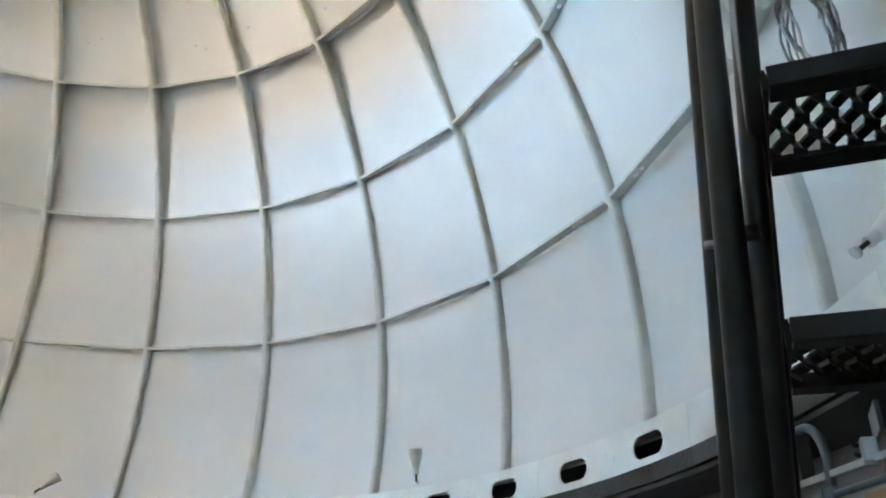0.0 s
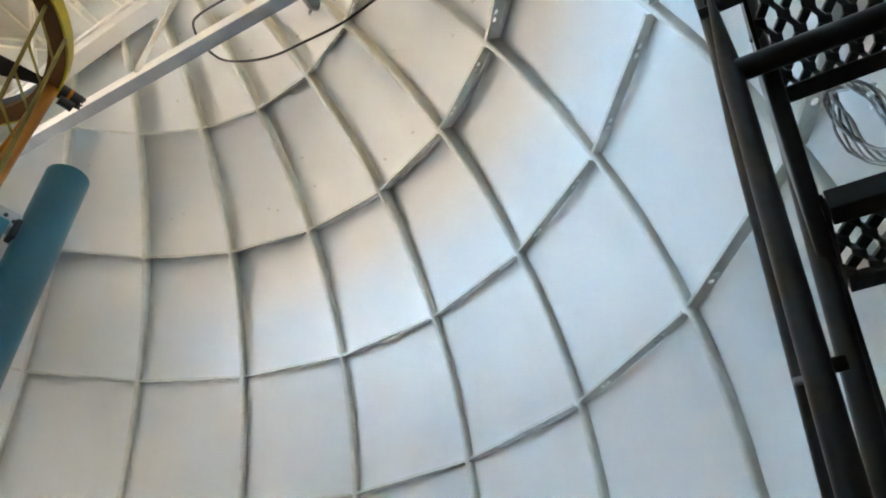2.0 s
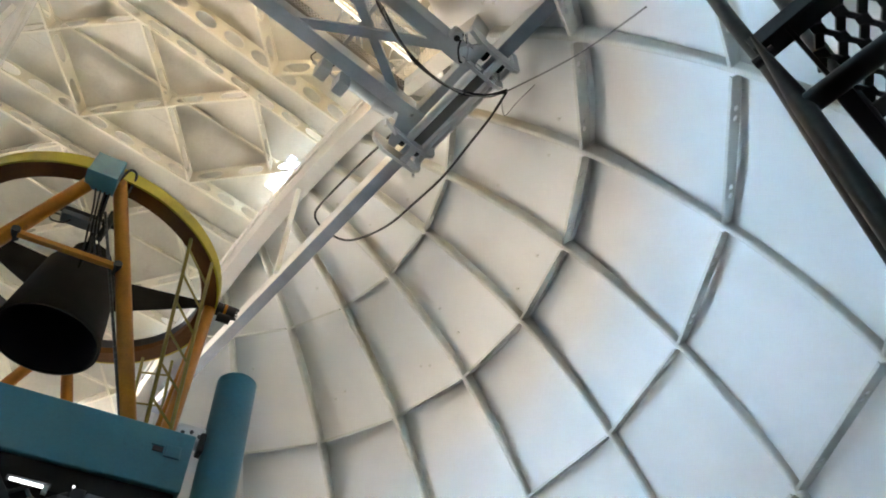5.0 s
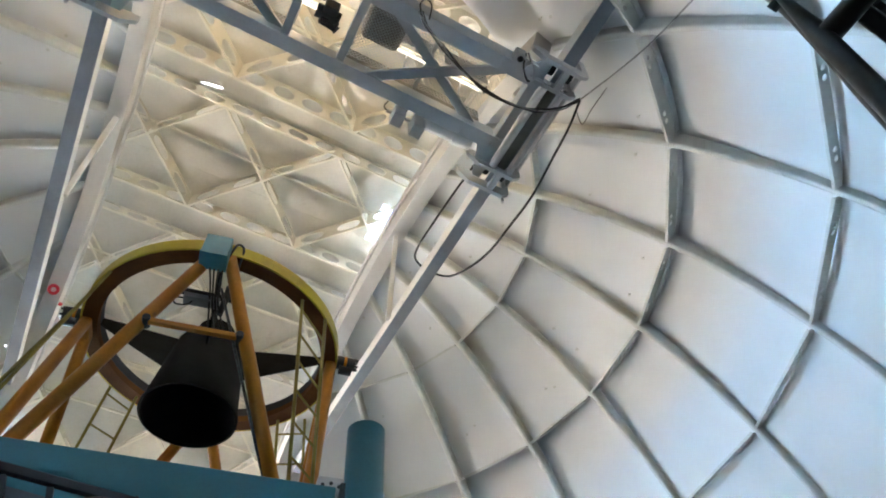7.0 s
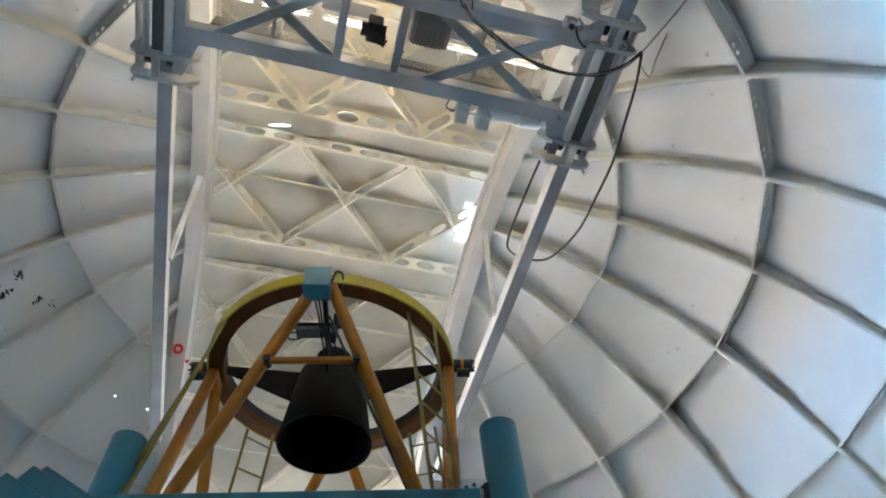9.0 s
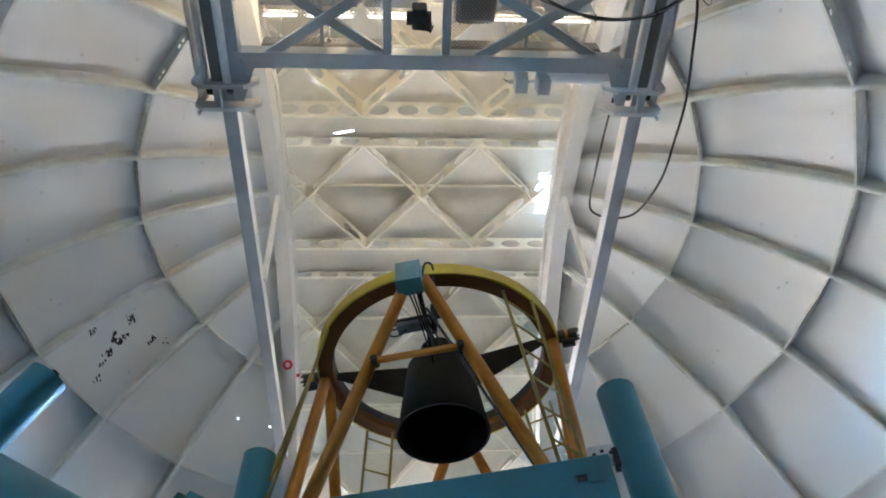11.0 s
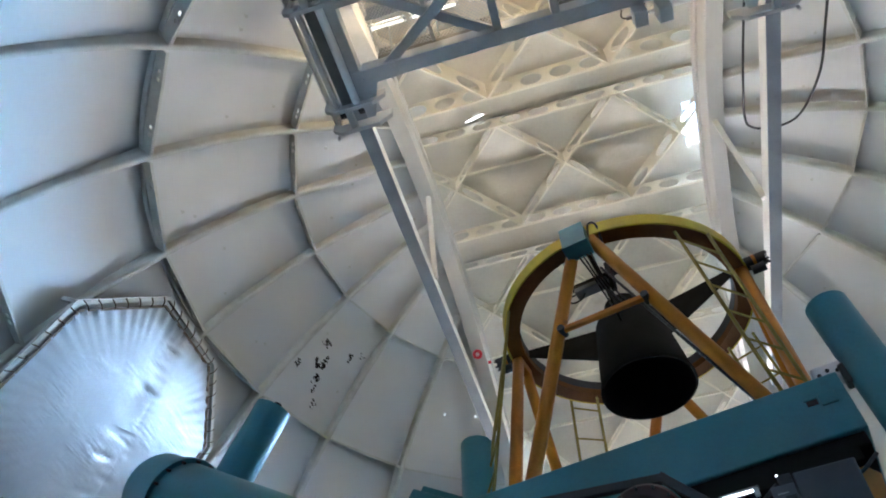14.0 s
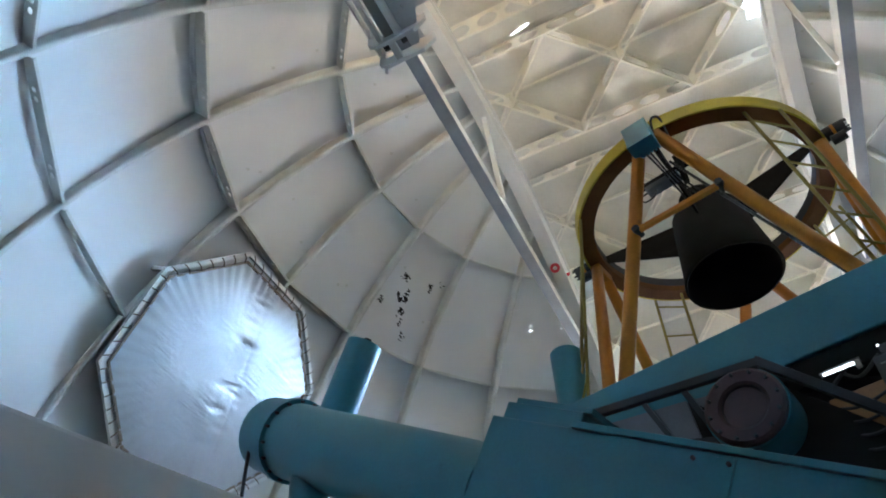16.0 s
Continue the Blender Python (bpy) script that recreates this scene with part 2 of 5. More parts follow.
def cable(pts, r, seg=8, steps=6, bm=None, smooth=True):
    """A round cable along a smooth line through pts."""
    bm = bm or bmesh.new()
    q = spline(pts, steps) if smooth else [Vector(x) for x in pts]
    rings, side = [], None
    for i, c in enumerate(q):
        d = (q[min(i + 1, len(q) - 1)] - q[max(i - 1, 0)]).normalized()
        if side is None:
            side = d.orthogonal().normalized()
        side = (side - d * side.dot(d)).normalized()
        b = d.cross(side)
        rings.append([bm.verts.new(c + r * (math.cos(a) * side + math.sin(a) * b)) for a in (2 * math.pi * k / seg for k in range(seg))])
    for u, v in zip(rings, rings[1:]):
        for k in range(seg):
            bm.faces.new((u[k], u[(k + 1) % seg], v[(k + 1) % seg], v[k]))
    bm.faces.new(rings[0])
    bm.faces.new(rings[-1])
    return bm


def lathe(profile, seg=48, bm=None, m=None):
    """A closed profile of (radius, height) turned about z."""
    bm = bm or bmesh.new()
    cols = []
    for k in range(seg):
        a = 2 * math.pi * k / seg
        cols.append([bm.verts.new((r * math.cos(a), r * math.sin(a), h)) for r, h in profile])
    for k in range(seg):
        u, v = cols[k], cols[(k + 1) % seg]
        for i in range(len(profile)):
            j = (i + 1) % len(profile)
            if profile[i][0] < 1e-6 and profile[j][0] < 1e-6:
                continue
            bm.faces.new((u[i], v[i], v[j], u[j]))
    bmesh.ops.remove_doubles(bm, verts=bm.verts[:], dist=1e-5)
    if m is not None:
        bmesh.ops.transform(bm, matrix=m, verts=bm.verts[:])
    return bm


def oval(cx, cy, w, h, seg=5):
    """The outline of a slot with round ends."""
    r = min(w, h) / 2
    dx, dy = w / 2 - r, h / 2 - r
    out = []
    for qx, qy, a0 in ((1, 1, 0), (-1, 1, 90), (-1, -1, 180), (1, -1, 270)):
        for k in range(seg):
            a = radians(a0 + 90 * k / (seg - 1))
            out.append((cx + qx * dx + r * math.cos(a), cy + qy * dy + r * math.sin(a)))
    return [p for i, p in enumerate(out) if (Vector(p) - Vector(out[i - 1])).length > 1e-4]


def plate(outer, holes, thick, place=None, bm=None):
    """A flat plate with holes through it, in the xy plane, pushed to thick along z; place maps (x, y, z) to the world."""
    from mathutils.geometry import tessellate_polygon
    bm = bm or bmesh.new()
    loops = [list(outer)] + [list(h) for h in holes]
    flat = [p for lp in loops for p in lp]
    tris = tessellate_polygon([[Vector((x, y, 0)) for x, y in lp] for lp in loops])
    put = place or (lambda x, y, z: (x, y, z))
    lo = [bm.verts.new(put(x, y, -thick / 2)) for x, y in flat]
    hi = [bm.verts.new(put(x, y, thick / 2)) for x, y in flat]
    for a, b, c in tris:
        bm.faces.new((lo[a], lo[b], lo[c]))
        bm.faces.new((hi[c], hi[b], hi[a]))
    k = 0
    for lp in loops:
        for i in range(len(lp)):
            a, b = k + i, k + (i + 1) % len(lp)
            bm.faces.new((lo[a], lo[b], hi[b], hi[a]))
        k += len(lp)
    return bm


def arc_beam(x0, x1, r0, r1, a0, a1, step=2.5, bm=None):
    """A box beam bent over the dome in the plane of the slit: from x0 to x1, radius r0 to r1, degrees from the zenith."""
    bm = bm or bmesh.new()
    n = max(2, round((a1 - a0) / step))
    rings = []
    for i in range(n + 1):
        a = radians(a0 + (a1 - a0) * i / n)
        s, c = math.sin(a), math.cos(a)
        rings.append([bm.verts.new((x, r * s, r * c)) for x, r in ((x0, r0), (x1, r0), (x1, r1), (x0, r1))])
    for u, v in zip(rings, rings[1:]):
        for k in range(4):
            bm.faces.new((u[k], u[(k + 1) % 4], v[(k + 1) % 4], v[k]))
    bm.faces.new(rings[0])
    bm.faces.new(rings[-1])
    return bm


# ---- dome ----
R_IN, R_SKIN, R_CAP, R_LAP, SLIT = 7.50, 7.585, 7.635, 7.715, 2.22
RING_EL = [-0.84 + 14.815 * j for j in range(7)]


def on_dome(r, az, el):
    a, e = radians(az), radians(el)
    return Vector((r * math.cos(e) * math.cos(a), r * math.cos(e) * math.sin(a), r * math.sin(e)))


def in_slit(p, edge=SLIT):
    """Whether a place on the dome lies in the slit."""
    return abs(p.x) < edge and (p.y > -4.0 or p.z > 6.2)


dome = thing("dome", "white painted hemispherical observatory dome with ribs and hoops", "dome", kind="structure")


def dome_panel(az, e0, e1, n=5):
    r0 = R_CAP if e0 > 40 else R_SKIN
    flare = R_LAP - R_SKIN if 25 < e0 < 40 else 0.0     # flared out under the cap's edge to deepen the shade there
    bm = bmesh.new()
    grid = [[[bm.verts.new(on_dome(r + flare * (v / n) ** 2, az + 15 * u / n, e0 + (e1 - e0) * v / n)) for u in range(n + 1)] for v in range(n + 1)] for r in (r0, r0 + 0.03)]
    for g in grid:
        for v in range(n):
            for u in range(n):
                bm.faces.new((g[v][u], g[v][u + 1], g[v + 1][u + 1], g[v + 1][u]))
    if 40 < e0 < 46:
        # the step down to the lower skin
        low = [bm.verts.new(on_dome(R_LAP + 0.03, az + 15 * u / n, e0)) for u in range(n + 1)]
        for u in range(n):
            bm.faces.new((grid[0][0][u], grid[0][0][u + 1], low[u + 1], low[u]))
    return bm


def cut(bm, x, keep_above):
    geom = bm.verts[:] + bm.edges[:] + bm.faces[:]
    bmesh.ops.bisect_plane(bm, geom=geom, plane_co=(x, 0, 0), plane_no=(1, 0, 0), clear_inner=keep_above, clear_outer=not keep_above)


for j in range(6):
    lo, hi = (RING_EL[j] if j else -2.6), min(RING_EL[j + 1], 89.5)
    whole = None
    for k in range(24):
        az = 15 * k
        corners = [on_dome(R_SKIN, az + u, e) for u in (0, 5, 10, 15) for e in (lo, (lo + hi) / 2, hi)]
        back = all(p.y < 0.01 for p in corners) and j <= 3
        if not back and any(in_slit(p, SLIT + 0.02) or (abs(p.x) < SLIT and p.y > 0) for p in corners):
            if all(abs(p.x) < SLIT for p in corners):
                continue
            right = sum(p.x for p in corners) > 0
            bm = dome_panel(az, lo, hi, 8)
            cut(bm, SLIT if right else -SLIT, right)
            if bm.faces:
                part("panel", bm, SKIN, dome, smooth=True)
            continue
        if whole is None:
            bm = dome_panel(0, lo, hi)
            whole = part("panel", bm, SKIN, dome, smooth=True)
            whole.matrix_basis = pose(0, 0, 0, 0, 0, az)
        else:
            share("panel", whole, dome, pose(0, 0, 0, 0, 0, az))


def rib(e0, e1, w=0.086, step=2.0):
    """A meridian rib in the xz plane, with rounded inner corners."""
    bm = bmesh.new()
    n = max(2, round((e1 - e0) / step))
    rings = []
    for i in range(n + 1):
        outer = R_CAP if e0 + (e1 - e0) * i / n > RING_EL[3] else R_SKIN
        half = [(w / 2 + 0.006, outer + 0.004), (w / 2, (outer + R_IN) / 2), (w / 2 - 0.003, R_IN + 0.030), (w / 2 - 0.010, R_IN + 0.012), (w / 2 - 0.022, R_IN + 0.003)]
        prof = [(-y, r) for y, r in half] + [(0.0, R_IN)] + half[::-1]
        e = radians(e0 + (e1 - e0) * i / n)
        rings.append([bm.verts.new((r * math.cos(e), y, r * math.sin(e))) for y, r in prof])
    for u, v in zip(rings, rings[1:]):
        for q in range(len(prof)):
            bm.faces.new((u[q], u[(q + 1) % len(prof)], v[(q + 1) % len(prof)], v[q]))
    bm.faces.new(rings[0])
    bm.faces.new(rings[-1])
    return bm


ribs = {}
for k in range(24):
    az = 15 * k
    top = 84.0
    e = -2.0
    while e < 84:
        if in_slit(on_dome(R_IN, az, e), SLIT + 0.07):
            top = e
            break
        e += 0.5
    if top < 25:
        continue
    key = round(top)
    if key in ribs:
        share("rib", ribs[key], dome, pose(0, 0, 0, 0, 0, az))
    else:
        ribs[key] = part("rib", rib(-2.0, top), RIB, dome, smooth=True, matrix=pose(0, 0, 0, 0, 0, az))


def rib_root():
    """The deeper root of a rib where the band below the cap is flared out for shade."""
    bm, rings, n = bmesh.new(), [], 8
    for i in range(n + 1):
        e = radians(RING_EL[2] + (RING_EL[3] - RING_EL[2]) * i / n)
        top = R_SKIN + 0.02 + (R_LAP - R_SKIN) * (i / n) ** 2
        rings.append([bm.verts.new((r * math.cos(e), y, r * math.sin(e))) for y, r in ((-0.044, 7.57), (-0.047, top), (0.047, top), (0.044, 7.57))])
    for u, v in zip(rings, rings[1:]):
        for q in range(4):
            bm.faces.new((u[q], u[(q + 1) % 4], v[(q + 1) % 4], v[q]))
    bm.faces.new(rings[0])
    bm.faces.new(rings[-1])
    return bm


first = None
for k in range(24):
    if in_slit(on_dome(R_IN, 15 * k, RING_EL[3]), SLIT + 0.07):
        continue
    if first is None:
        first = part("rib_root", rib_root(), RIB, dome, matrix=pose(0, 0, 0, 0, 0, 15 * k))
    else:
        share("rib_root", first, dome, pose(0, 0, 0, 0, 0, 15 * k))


def hoop(j, t0, t1):
    """One straight piece of hoop between two ribs: a plate on edge with a lip and two pairs of holes."""
    el = RING_EL[j]
    a, b = on_dome(R_IN - 0.01, -7.5, el), on_dome(R_IN - 0.01, 7.5, el)
    out = on_dome(1, 0, el)
    ax = (b - a).normalized()
    nrm = ax.cross(out)
    ln = (b - a).length
    depth = (R_LAP if j == 3 else R_CAP if j > 3 else R_SKIN) - R_IN + 0.03
    s0, s1 = max(t0 * ln, 0.05), min(t1 * ln, ln - 0.05)
    holes = []
    for c in (0.25, 0.75):
        for o in (-0.05, 0.05):
            if s0 + 0.1 < c * ln + o < s1 - 0.1:
                holes.append(oval(c * ln + o, 0.058, 0.064, 0.050))
    put = lambda x, y, z: a + ax * x + out * y + nrm * z
    bm = plate([(s0, 0), (s1, 0), (s1, depth), (s0, depth)], holes, 0.012, put)
    q = [(s0, 0.0, -0.028), (s1, 0.0, -0.028), (s1, 0.0, 0.005), (s0, 0.0, 0.005)]
    lo = [bm.verts.new(put(x, -0.012, z)) for x, y, z in q]
    hi = [bm.verts.new(put(x, -0.002, z)) for x, y, z in q]
    bm.faces.new(lo)
    bm.faces.new(hi)
    for i in range(4):
        bm.faces.new((lo[i], lo[(i + 1) % 4], hi[(i + 1) % 4], hi[i]))
    return bm


for j in range(1, 6):
    first = None
    for k in range(24):
        a, b = on_dome(R_IN, 15 * k, RING_EL[j]), on_dome(R_IN, 15 * k + 15, RING_EL[j])
        free = [t / 40 for t in range(41) if not in_slit(a.lerp(b, t / 40), SLIT + 0.07)]
        if len(free) < 4:
            continue
        turn = pose(0, 0, 0, 0, 0, 15 * k + 7.5)
        if len(free) == 41:
            if first is None:
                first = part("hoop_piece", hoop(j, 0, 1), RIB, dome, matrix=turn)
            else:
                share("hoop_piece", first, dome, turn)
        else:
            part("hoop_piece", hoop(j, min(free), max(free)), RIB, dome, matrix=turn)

# fixing pins left on the cap skin
pin_rng = random.Random(4)
pin_first = None
for k in range(24):
    for j in (3, 4):
        for q in range(2):
            az, el = 15 * k + pin_rng.uniform(2.5, 12.5), RING_EL[j] + pin_rng.uniform(2.5, 12.5)
            c = on_dome(R_CAP, az, el)
            if in_slit(c, SLIT + 0.1) or c.y > 3.0:
                continue
            if pin_first is None:
                bm = tube((0, 0, 0), (0, 0, 0.05), 0.005, 6)
                tube((0, 0, 0.045), (0, 0, 0.052), 0.022, 8, bm)
                pin_first = part("pin", bm, RIB, dome, matrix=frame_between(c, c * 0.9))
            else:
                share("pin", pin_first, dome, frame_between(c, c * 0.9))

# base ring under the dome
base = thing("base_ring", "white steel base ring of the dome with a row of oval openings", "ring beam", kind="structure")


def ring_piece(a0, a1, r0, r1, z0, z1, n=6):
    bm = bmesh.new()
    cols = []
    for i in range(n + 1):
        a = radians(a0 + (a1 - a0) * i / n)
        cols.append([bm.verts.new((r * math.cos(a), r * math.sin(a), z)) for r, z in ((r0, z0), (r1, z0), (r1, z1), (r0, z1))])
    for u, v in zip(cols, cols[1:]):
        for q in range(4):
            bm.faces.new((u[q], u[(q + 1) % 4], v[(q + 1) % 4], v[q]))
    bm.faces.new(cols[0])
    bm.faces.new(cols[-1])
    return bm


def base_plate():
    """One length of the base ring, built of short pieces that follow the curve, with two slots."""
    r, bm = 7.30, bmesh.new()
    put = lambda x, y, z: ((r + z) * math.cos(x / r), (r + z) * math.sin(x / r), y)
    stops = [-0.955, -0.815, -0.678, -0.278, -0.14, 0.0, 0.14, 0.278, 0.678, 0.815, 0.953]
    for u0, u1 in zip(stops, stops[1:]):
        c = (u0 + u1) / 2
        holes = [oval(c, -0.49, 0.36, 0.17, 7)] if u1 - u0 > 0.3 else []
        top = [(u1 + (u0 - u1) * i / 4, -0.31) for i in range(5)]
        low = [(u0 + (u1 - u0) * i / 4, -0.67) for i in range(5)]
        plate(low + top, holes, 0.012, put, bm)
    return bm


first = part("base_plate", base_plate(), BASEWHITE, base, matrix=pose(0, 0, 0, 0, 0, 1.6))
for k in range(1, 24):
    share("base_plate", first, base, pose(0, 0, 0, 0, 0, 15 * k + 1.6))
part("top_shelf", ring_piece(0, 360, 7.30, 7.66, -0.325, -0.312, 96), BASEWHITE, base)
part("track_rail", ring_piece(0, 360, 7.18, 7.34, -0.80, -0.68, 96), TRACKBLACK, base, "near-black steel track rail")
# near-black plate that paints in the dark cavity behind the slots
part("back_plate", ring_piece(0, 360, 7.60, 7.68, -0.655, -0.33, 96), TRACKBLACK, base)
part("rail_shelf", ring_piece(0, 360, 7.20, 7.598, -0.84, -0.81, 96), TRACKBLACK, base, "dark underside of the track")

wall = part("wall_round", ring_piece(0, 360, 7.60, 7.80, -3.6, -0.66, 96), WALLPAINT)
tagged(wall, "pale painted round wall below the dome", "wall", kind="structure")
floor = part("floor", lathe([(0, -3.6), (7.6, -3.6), (7.6, -3.75), (0, -3.75)], 96), CONCRETE)
tagged(floor, "grey concrete observing floor", "floor", kind="structure")
bm = bmesh.new()
bmesh.ops.create_grid(bm, x_segments=8, y_segments=8, size=1500)
ground = part("ground", bm, GROUND, matrix=pose(0, 0, -9.0))
tagged(ground, "dry brown ground far around the building", "ground", kind="structure")
drum = part("drum_wall", ring_piece(0, 360, 7.62, 7.80, -9.0, -3.6, 64), WALLPAINT)
tagged(drum, "pale painted drum of the building under the floor", "wall", kind="structure")

# ---- slit: arches, shutter ----
arch_group = "arches beside the slit"
for s in (-1, 1):
    arch = thing("slit_arch", "white painted box arch along the slit edge", "arch", group=arch_group, kind="structure")
    part("arch_web", arc_beam(*sorted((s * 2.07, s * 2.295)), 7.09, 7.76, -33, 80), ARCHPAINT, arch)
    part("inner_lip", arc_beam(*sorted((s * 2.055, s * 2.0695)), 7.47, 7.50, -33, 80), ARCHPAINT, arch)
    rail = [(s * 2.035, 7.44 * math.sin(radians(a)), 7.44 * math.cos(radians(a))) for a in range(-32, 80, 3)]
    part("conduit", cable(rail, 0.013, 6, 1, smooth=False), ARCHPAINT, arch)
    for a in range(-31, 78, 3):
        c = Vector((s * 2.048, 7.44 * math.sin(radians(a)), 7.44 * math.cos(radians(a))))
        part("clip", box((0.046, 0.03, 0.03), c), ARCHPAINT, arch)

shutter = thing("shutter", "closed cream-white slit shutter stiffened with perforated webs", "shutter", kind="structure")
R_SH0, R_SH1 = 7.79, 8.20


def on_slit(x, s, r):
    """A place over the slit: s metres of arc from the zenith at radius 7.8."""
    a = s / 7.8
    return (x, r * math.sin(a), r * math.cos(a))


def web(xa, sa, xb, sb, count, w, share_h, ra, rb, lip=0.0):
    """A perforated web on edge between two places of the slit, its inner edge at radius ra to rb, with a flange on it."""
    ln = math.hypot(xb - xa, sb - sa)
    edge = lambda u: ra + (rb - ra) * u / ln
    holes = []
    for i in range(count):
        u = (i + 0.5) * ln / count
        d = R_SH1 - edge(u)
        holes.append(oval(u, edge(u) + d * 0.47, w, d * share_h, 7))
    m = 10
    outer = [(ln * i / m, edge(ln * i / m)) for i in range(m + 1)] + [(ln * (m - i) / m, R_SH1) for i in range(m + 1)]
    ux, us = (xb - xa) / ln, (sb - sa) / ln

    def put(x, y, z):
        return on_slit(xa + ux * x - us * z, sa + us * x + ux * z, y)
    bm = plate(outer, holes, 0.014, put)
    if lip:
        # a narrow folded flange along the inner edge
        rows_l = [[bm.verts.new(put(ln * i / m, edge(ln * i / m) + dy, z)) for dy, z in ((-0.008, -lip / 2), (-0.008, lip / 2), (0.0, lip / 2), (0.0, -lip / 2))] for i in range(m + 1)]
        for q0, q1 in zip(rows_l, rows_l[1:]):
            for k in range(4):
                bm.faces.new((q0[k], q0[(k + 1) % 4], q1[(k + 1) % 4], q1[k]))
        bm.faces.new(rows_l[0])
        bm.faces.new(rows_l[-1])
    return bm


BAY, NODE, EDGE = 2.42, 0.912, 2.24
for b in range(-2, 3):
    s0 = -0.38 + BAY * b          # shallow web at the head of the bay
    s1 = s0 + 1.81                # deep web at its foot
    mid = s0 + 0.90
    part("cross_web", web(-EDGE, s0, EDGE, s0, 10, 0.325, 0.66, 7.92, 7.92, 0.035), SHUTTER, shutter)
    part("cross_web", web(-EDGE, s1, EDGE, s1, 10, 0.325, 0.68, R_SH0, R_SH0, 0.035), SHUTTER, shutter)
    for x in (-NODE, NODE):
        for dx in (-NODE, NODE):
            part("diagonal_web", web(x, s0, x + dx, mid, 2, 0.40, 0.62, 7.93, 7.83, 0.03), SHUTTER, shutter)
            part("diagonal_web", web(x, s1, x + dx, mid, 2, 0.40, 0.62, R_SH0, 7.83, 0.03), SHUTTER, shutter)
    for e in (-1, 1):
        for end, r_end in ((s0, 7.90), (s1, 7.81)):
            f = (EDGE - 2 * NODE) / NODE
            part("diagonal_web", web(e * 2 * NODE, mid, e * EDGE, mid + (end - mid) * f, 1, 0.36, 0.62, 7.83, r_end, 0.03), SHUTTER, shutter)
    part("stringer", bar(on_slit(-EDGE, mid - 0.06, R_SH1 - 0.03), on_slit(EDGE, mid - 0.06, R_SH1 - 0.03), 0.035, 0.05), SHUTTER, shutter)
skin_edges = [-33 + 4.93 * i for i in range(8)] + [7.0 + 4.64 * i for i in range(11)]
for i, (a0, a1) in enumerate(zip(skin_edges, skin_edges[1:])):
    part("panel", arc_beam(-2.3, 1.985 if i == 7 else 2.3, R_SH1 + 0.004 * (i % 2), R_SH1 + 0.03, a0, a1 + 0.15, 1.2), SHADEDSKIN, shutter)

# glowing patch on the closed skin, standing in for a chink of daylight
sliver = bmesh.new()
rows_s = [[sliver.verts.new(on_slit(-1.22 + 0.17 * u, -0.47 + 0.016 * v * math.sqrt(max(0.0, 1 - u * u)) - 0.03 * u, R_SH1 - 0.004)) for v in (-1, 1)] for u in (i / 6 for i in range(-6, 7))]
for q0, q1 in zip(rows_s, rows_s[1:]):
    sliver.faces.new((q0[0], q1[0], q1[1], q0[1]))
bmesh.ops.remove_doubles(sliver, verts=sliver.verts[:], dist=1e-4)
part("chink_glow", sliver, COLDLIGHT, shutter, "glowing sliver added for a chink of daylight")
for x in (-2.31, 2.31):
    part("side_skirt", arc_beam(x - 0.012, x + 0.012, 7.77, R_SH1 - 0.002, -33, 53.4), SHUTTER, shutter)
part("end_plate", arc_beam(-2.3, 2.3, 7.50, R_SH1 + 0.03, -33.4, -33.0, 0.4), SHUTTER, shutter)

# unseen leaf added over the lower slit, to narrow the gap the daylight comes through
GAP_LOW = 4.40
low_deg = 90 - math.degrees(math.asin(GAP_LOW / 7.9))
added_leaf = part("added_leaf", arc_beam(-2.3, 2.3, 7.88, 7.94, low_deg, 93, 2.5), SHADEDSKIN)
tagged(added_leaf, "plain cream-white leaf added unseen to narrow the slit gap", "shutter", kind="structure")

# ---- overhead crane ----
for s in (-1, 1):
    xr = 2.365 if s > 0 else -2.265
    runway = thing("crane_runway", "grey-white steel runway beam hung beside the slit", "beam", group="crane runway beams")
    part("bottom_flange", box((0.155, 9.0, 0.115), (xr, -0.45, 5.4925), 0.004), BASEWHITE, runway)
    # thin strip that paints in the shade on the white beam's underside
    part("shade_strip", box((0.157, 9.0, 0.014), (xr, -0.45, 5.428), 0.003), UNDERSHADE, runway, "underside of the beam with its shade painted blue-grey")
    part("web", box((0.11, 9.0, 0.17), (xr, -0.45, 5.635)), BASEWHITE, runway)
    part("hanger", bar((s * 2.16, 0.02, 7.10), (xr - 0.07 * s, 0.40, 5.60), 0.075, 0.075, bevel=0.012), BASEWHITE, runway, "slanting white hanger strut")
    part("hanger", bar((s * 2.16, -3.4, 6.24), (xr - 0.07 * s, -3.9, 5.60), 0.075, 0.075, bevel=0.012), BASEWHITE, runway)

crane = thing("overhead_crane", "grey-white overhead crane bridge with mesh walkway and end trucks", "crane", pose(0, 0, 5.3))
part("bridge_girder", box((4.06, 0.17, 0.20), (0, -2.88, 0.06), 0.008), GREYPAINT, crane)
part("bridge_girder", box((4.06, 0.16, 0.30), (0, -3.76, 0.10), 0.008), GREYPAINT, crane)
for x0, x1 in ((-1.75, -0.55), (0.45, 1.75)):
    part("brace", bar((x0, -2.92, 0.03), (x1, -3.70, 0.03), 0.105, 0.05, bevel=0.006), GREYPAINT, crane)
    part("brace", bar((x0, -3.70, 0.10), (x1, -2.92, 0.10), 0.105, 0.05, bevel=0.006), GREYPAINT, crane)
for x in (-0.5, 0.12):
    part("cross_beam", box((0.09, 0.80, 0.12), (x, -3.3, 0.04), 0.008), GREYPAINT, crane)


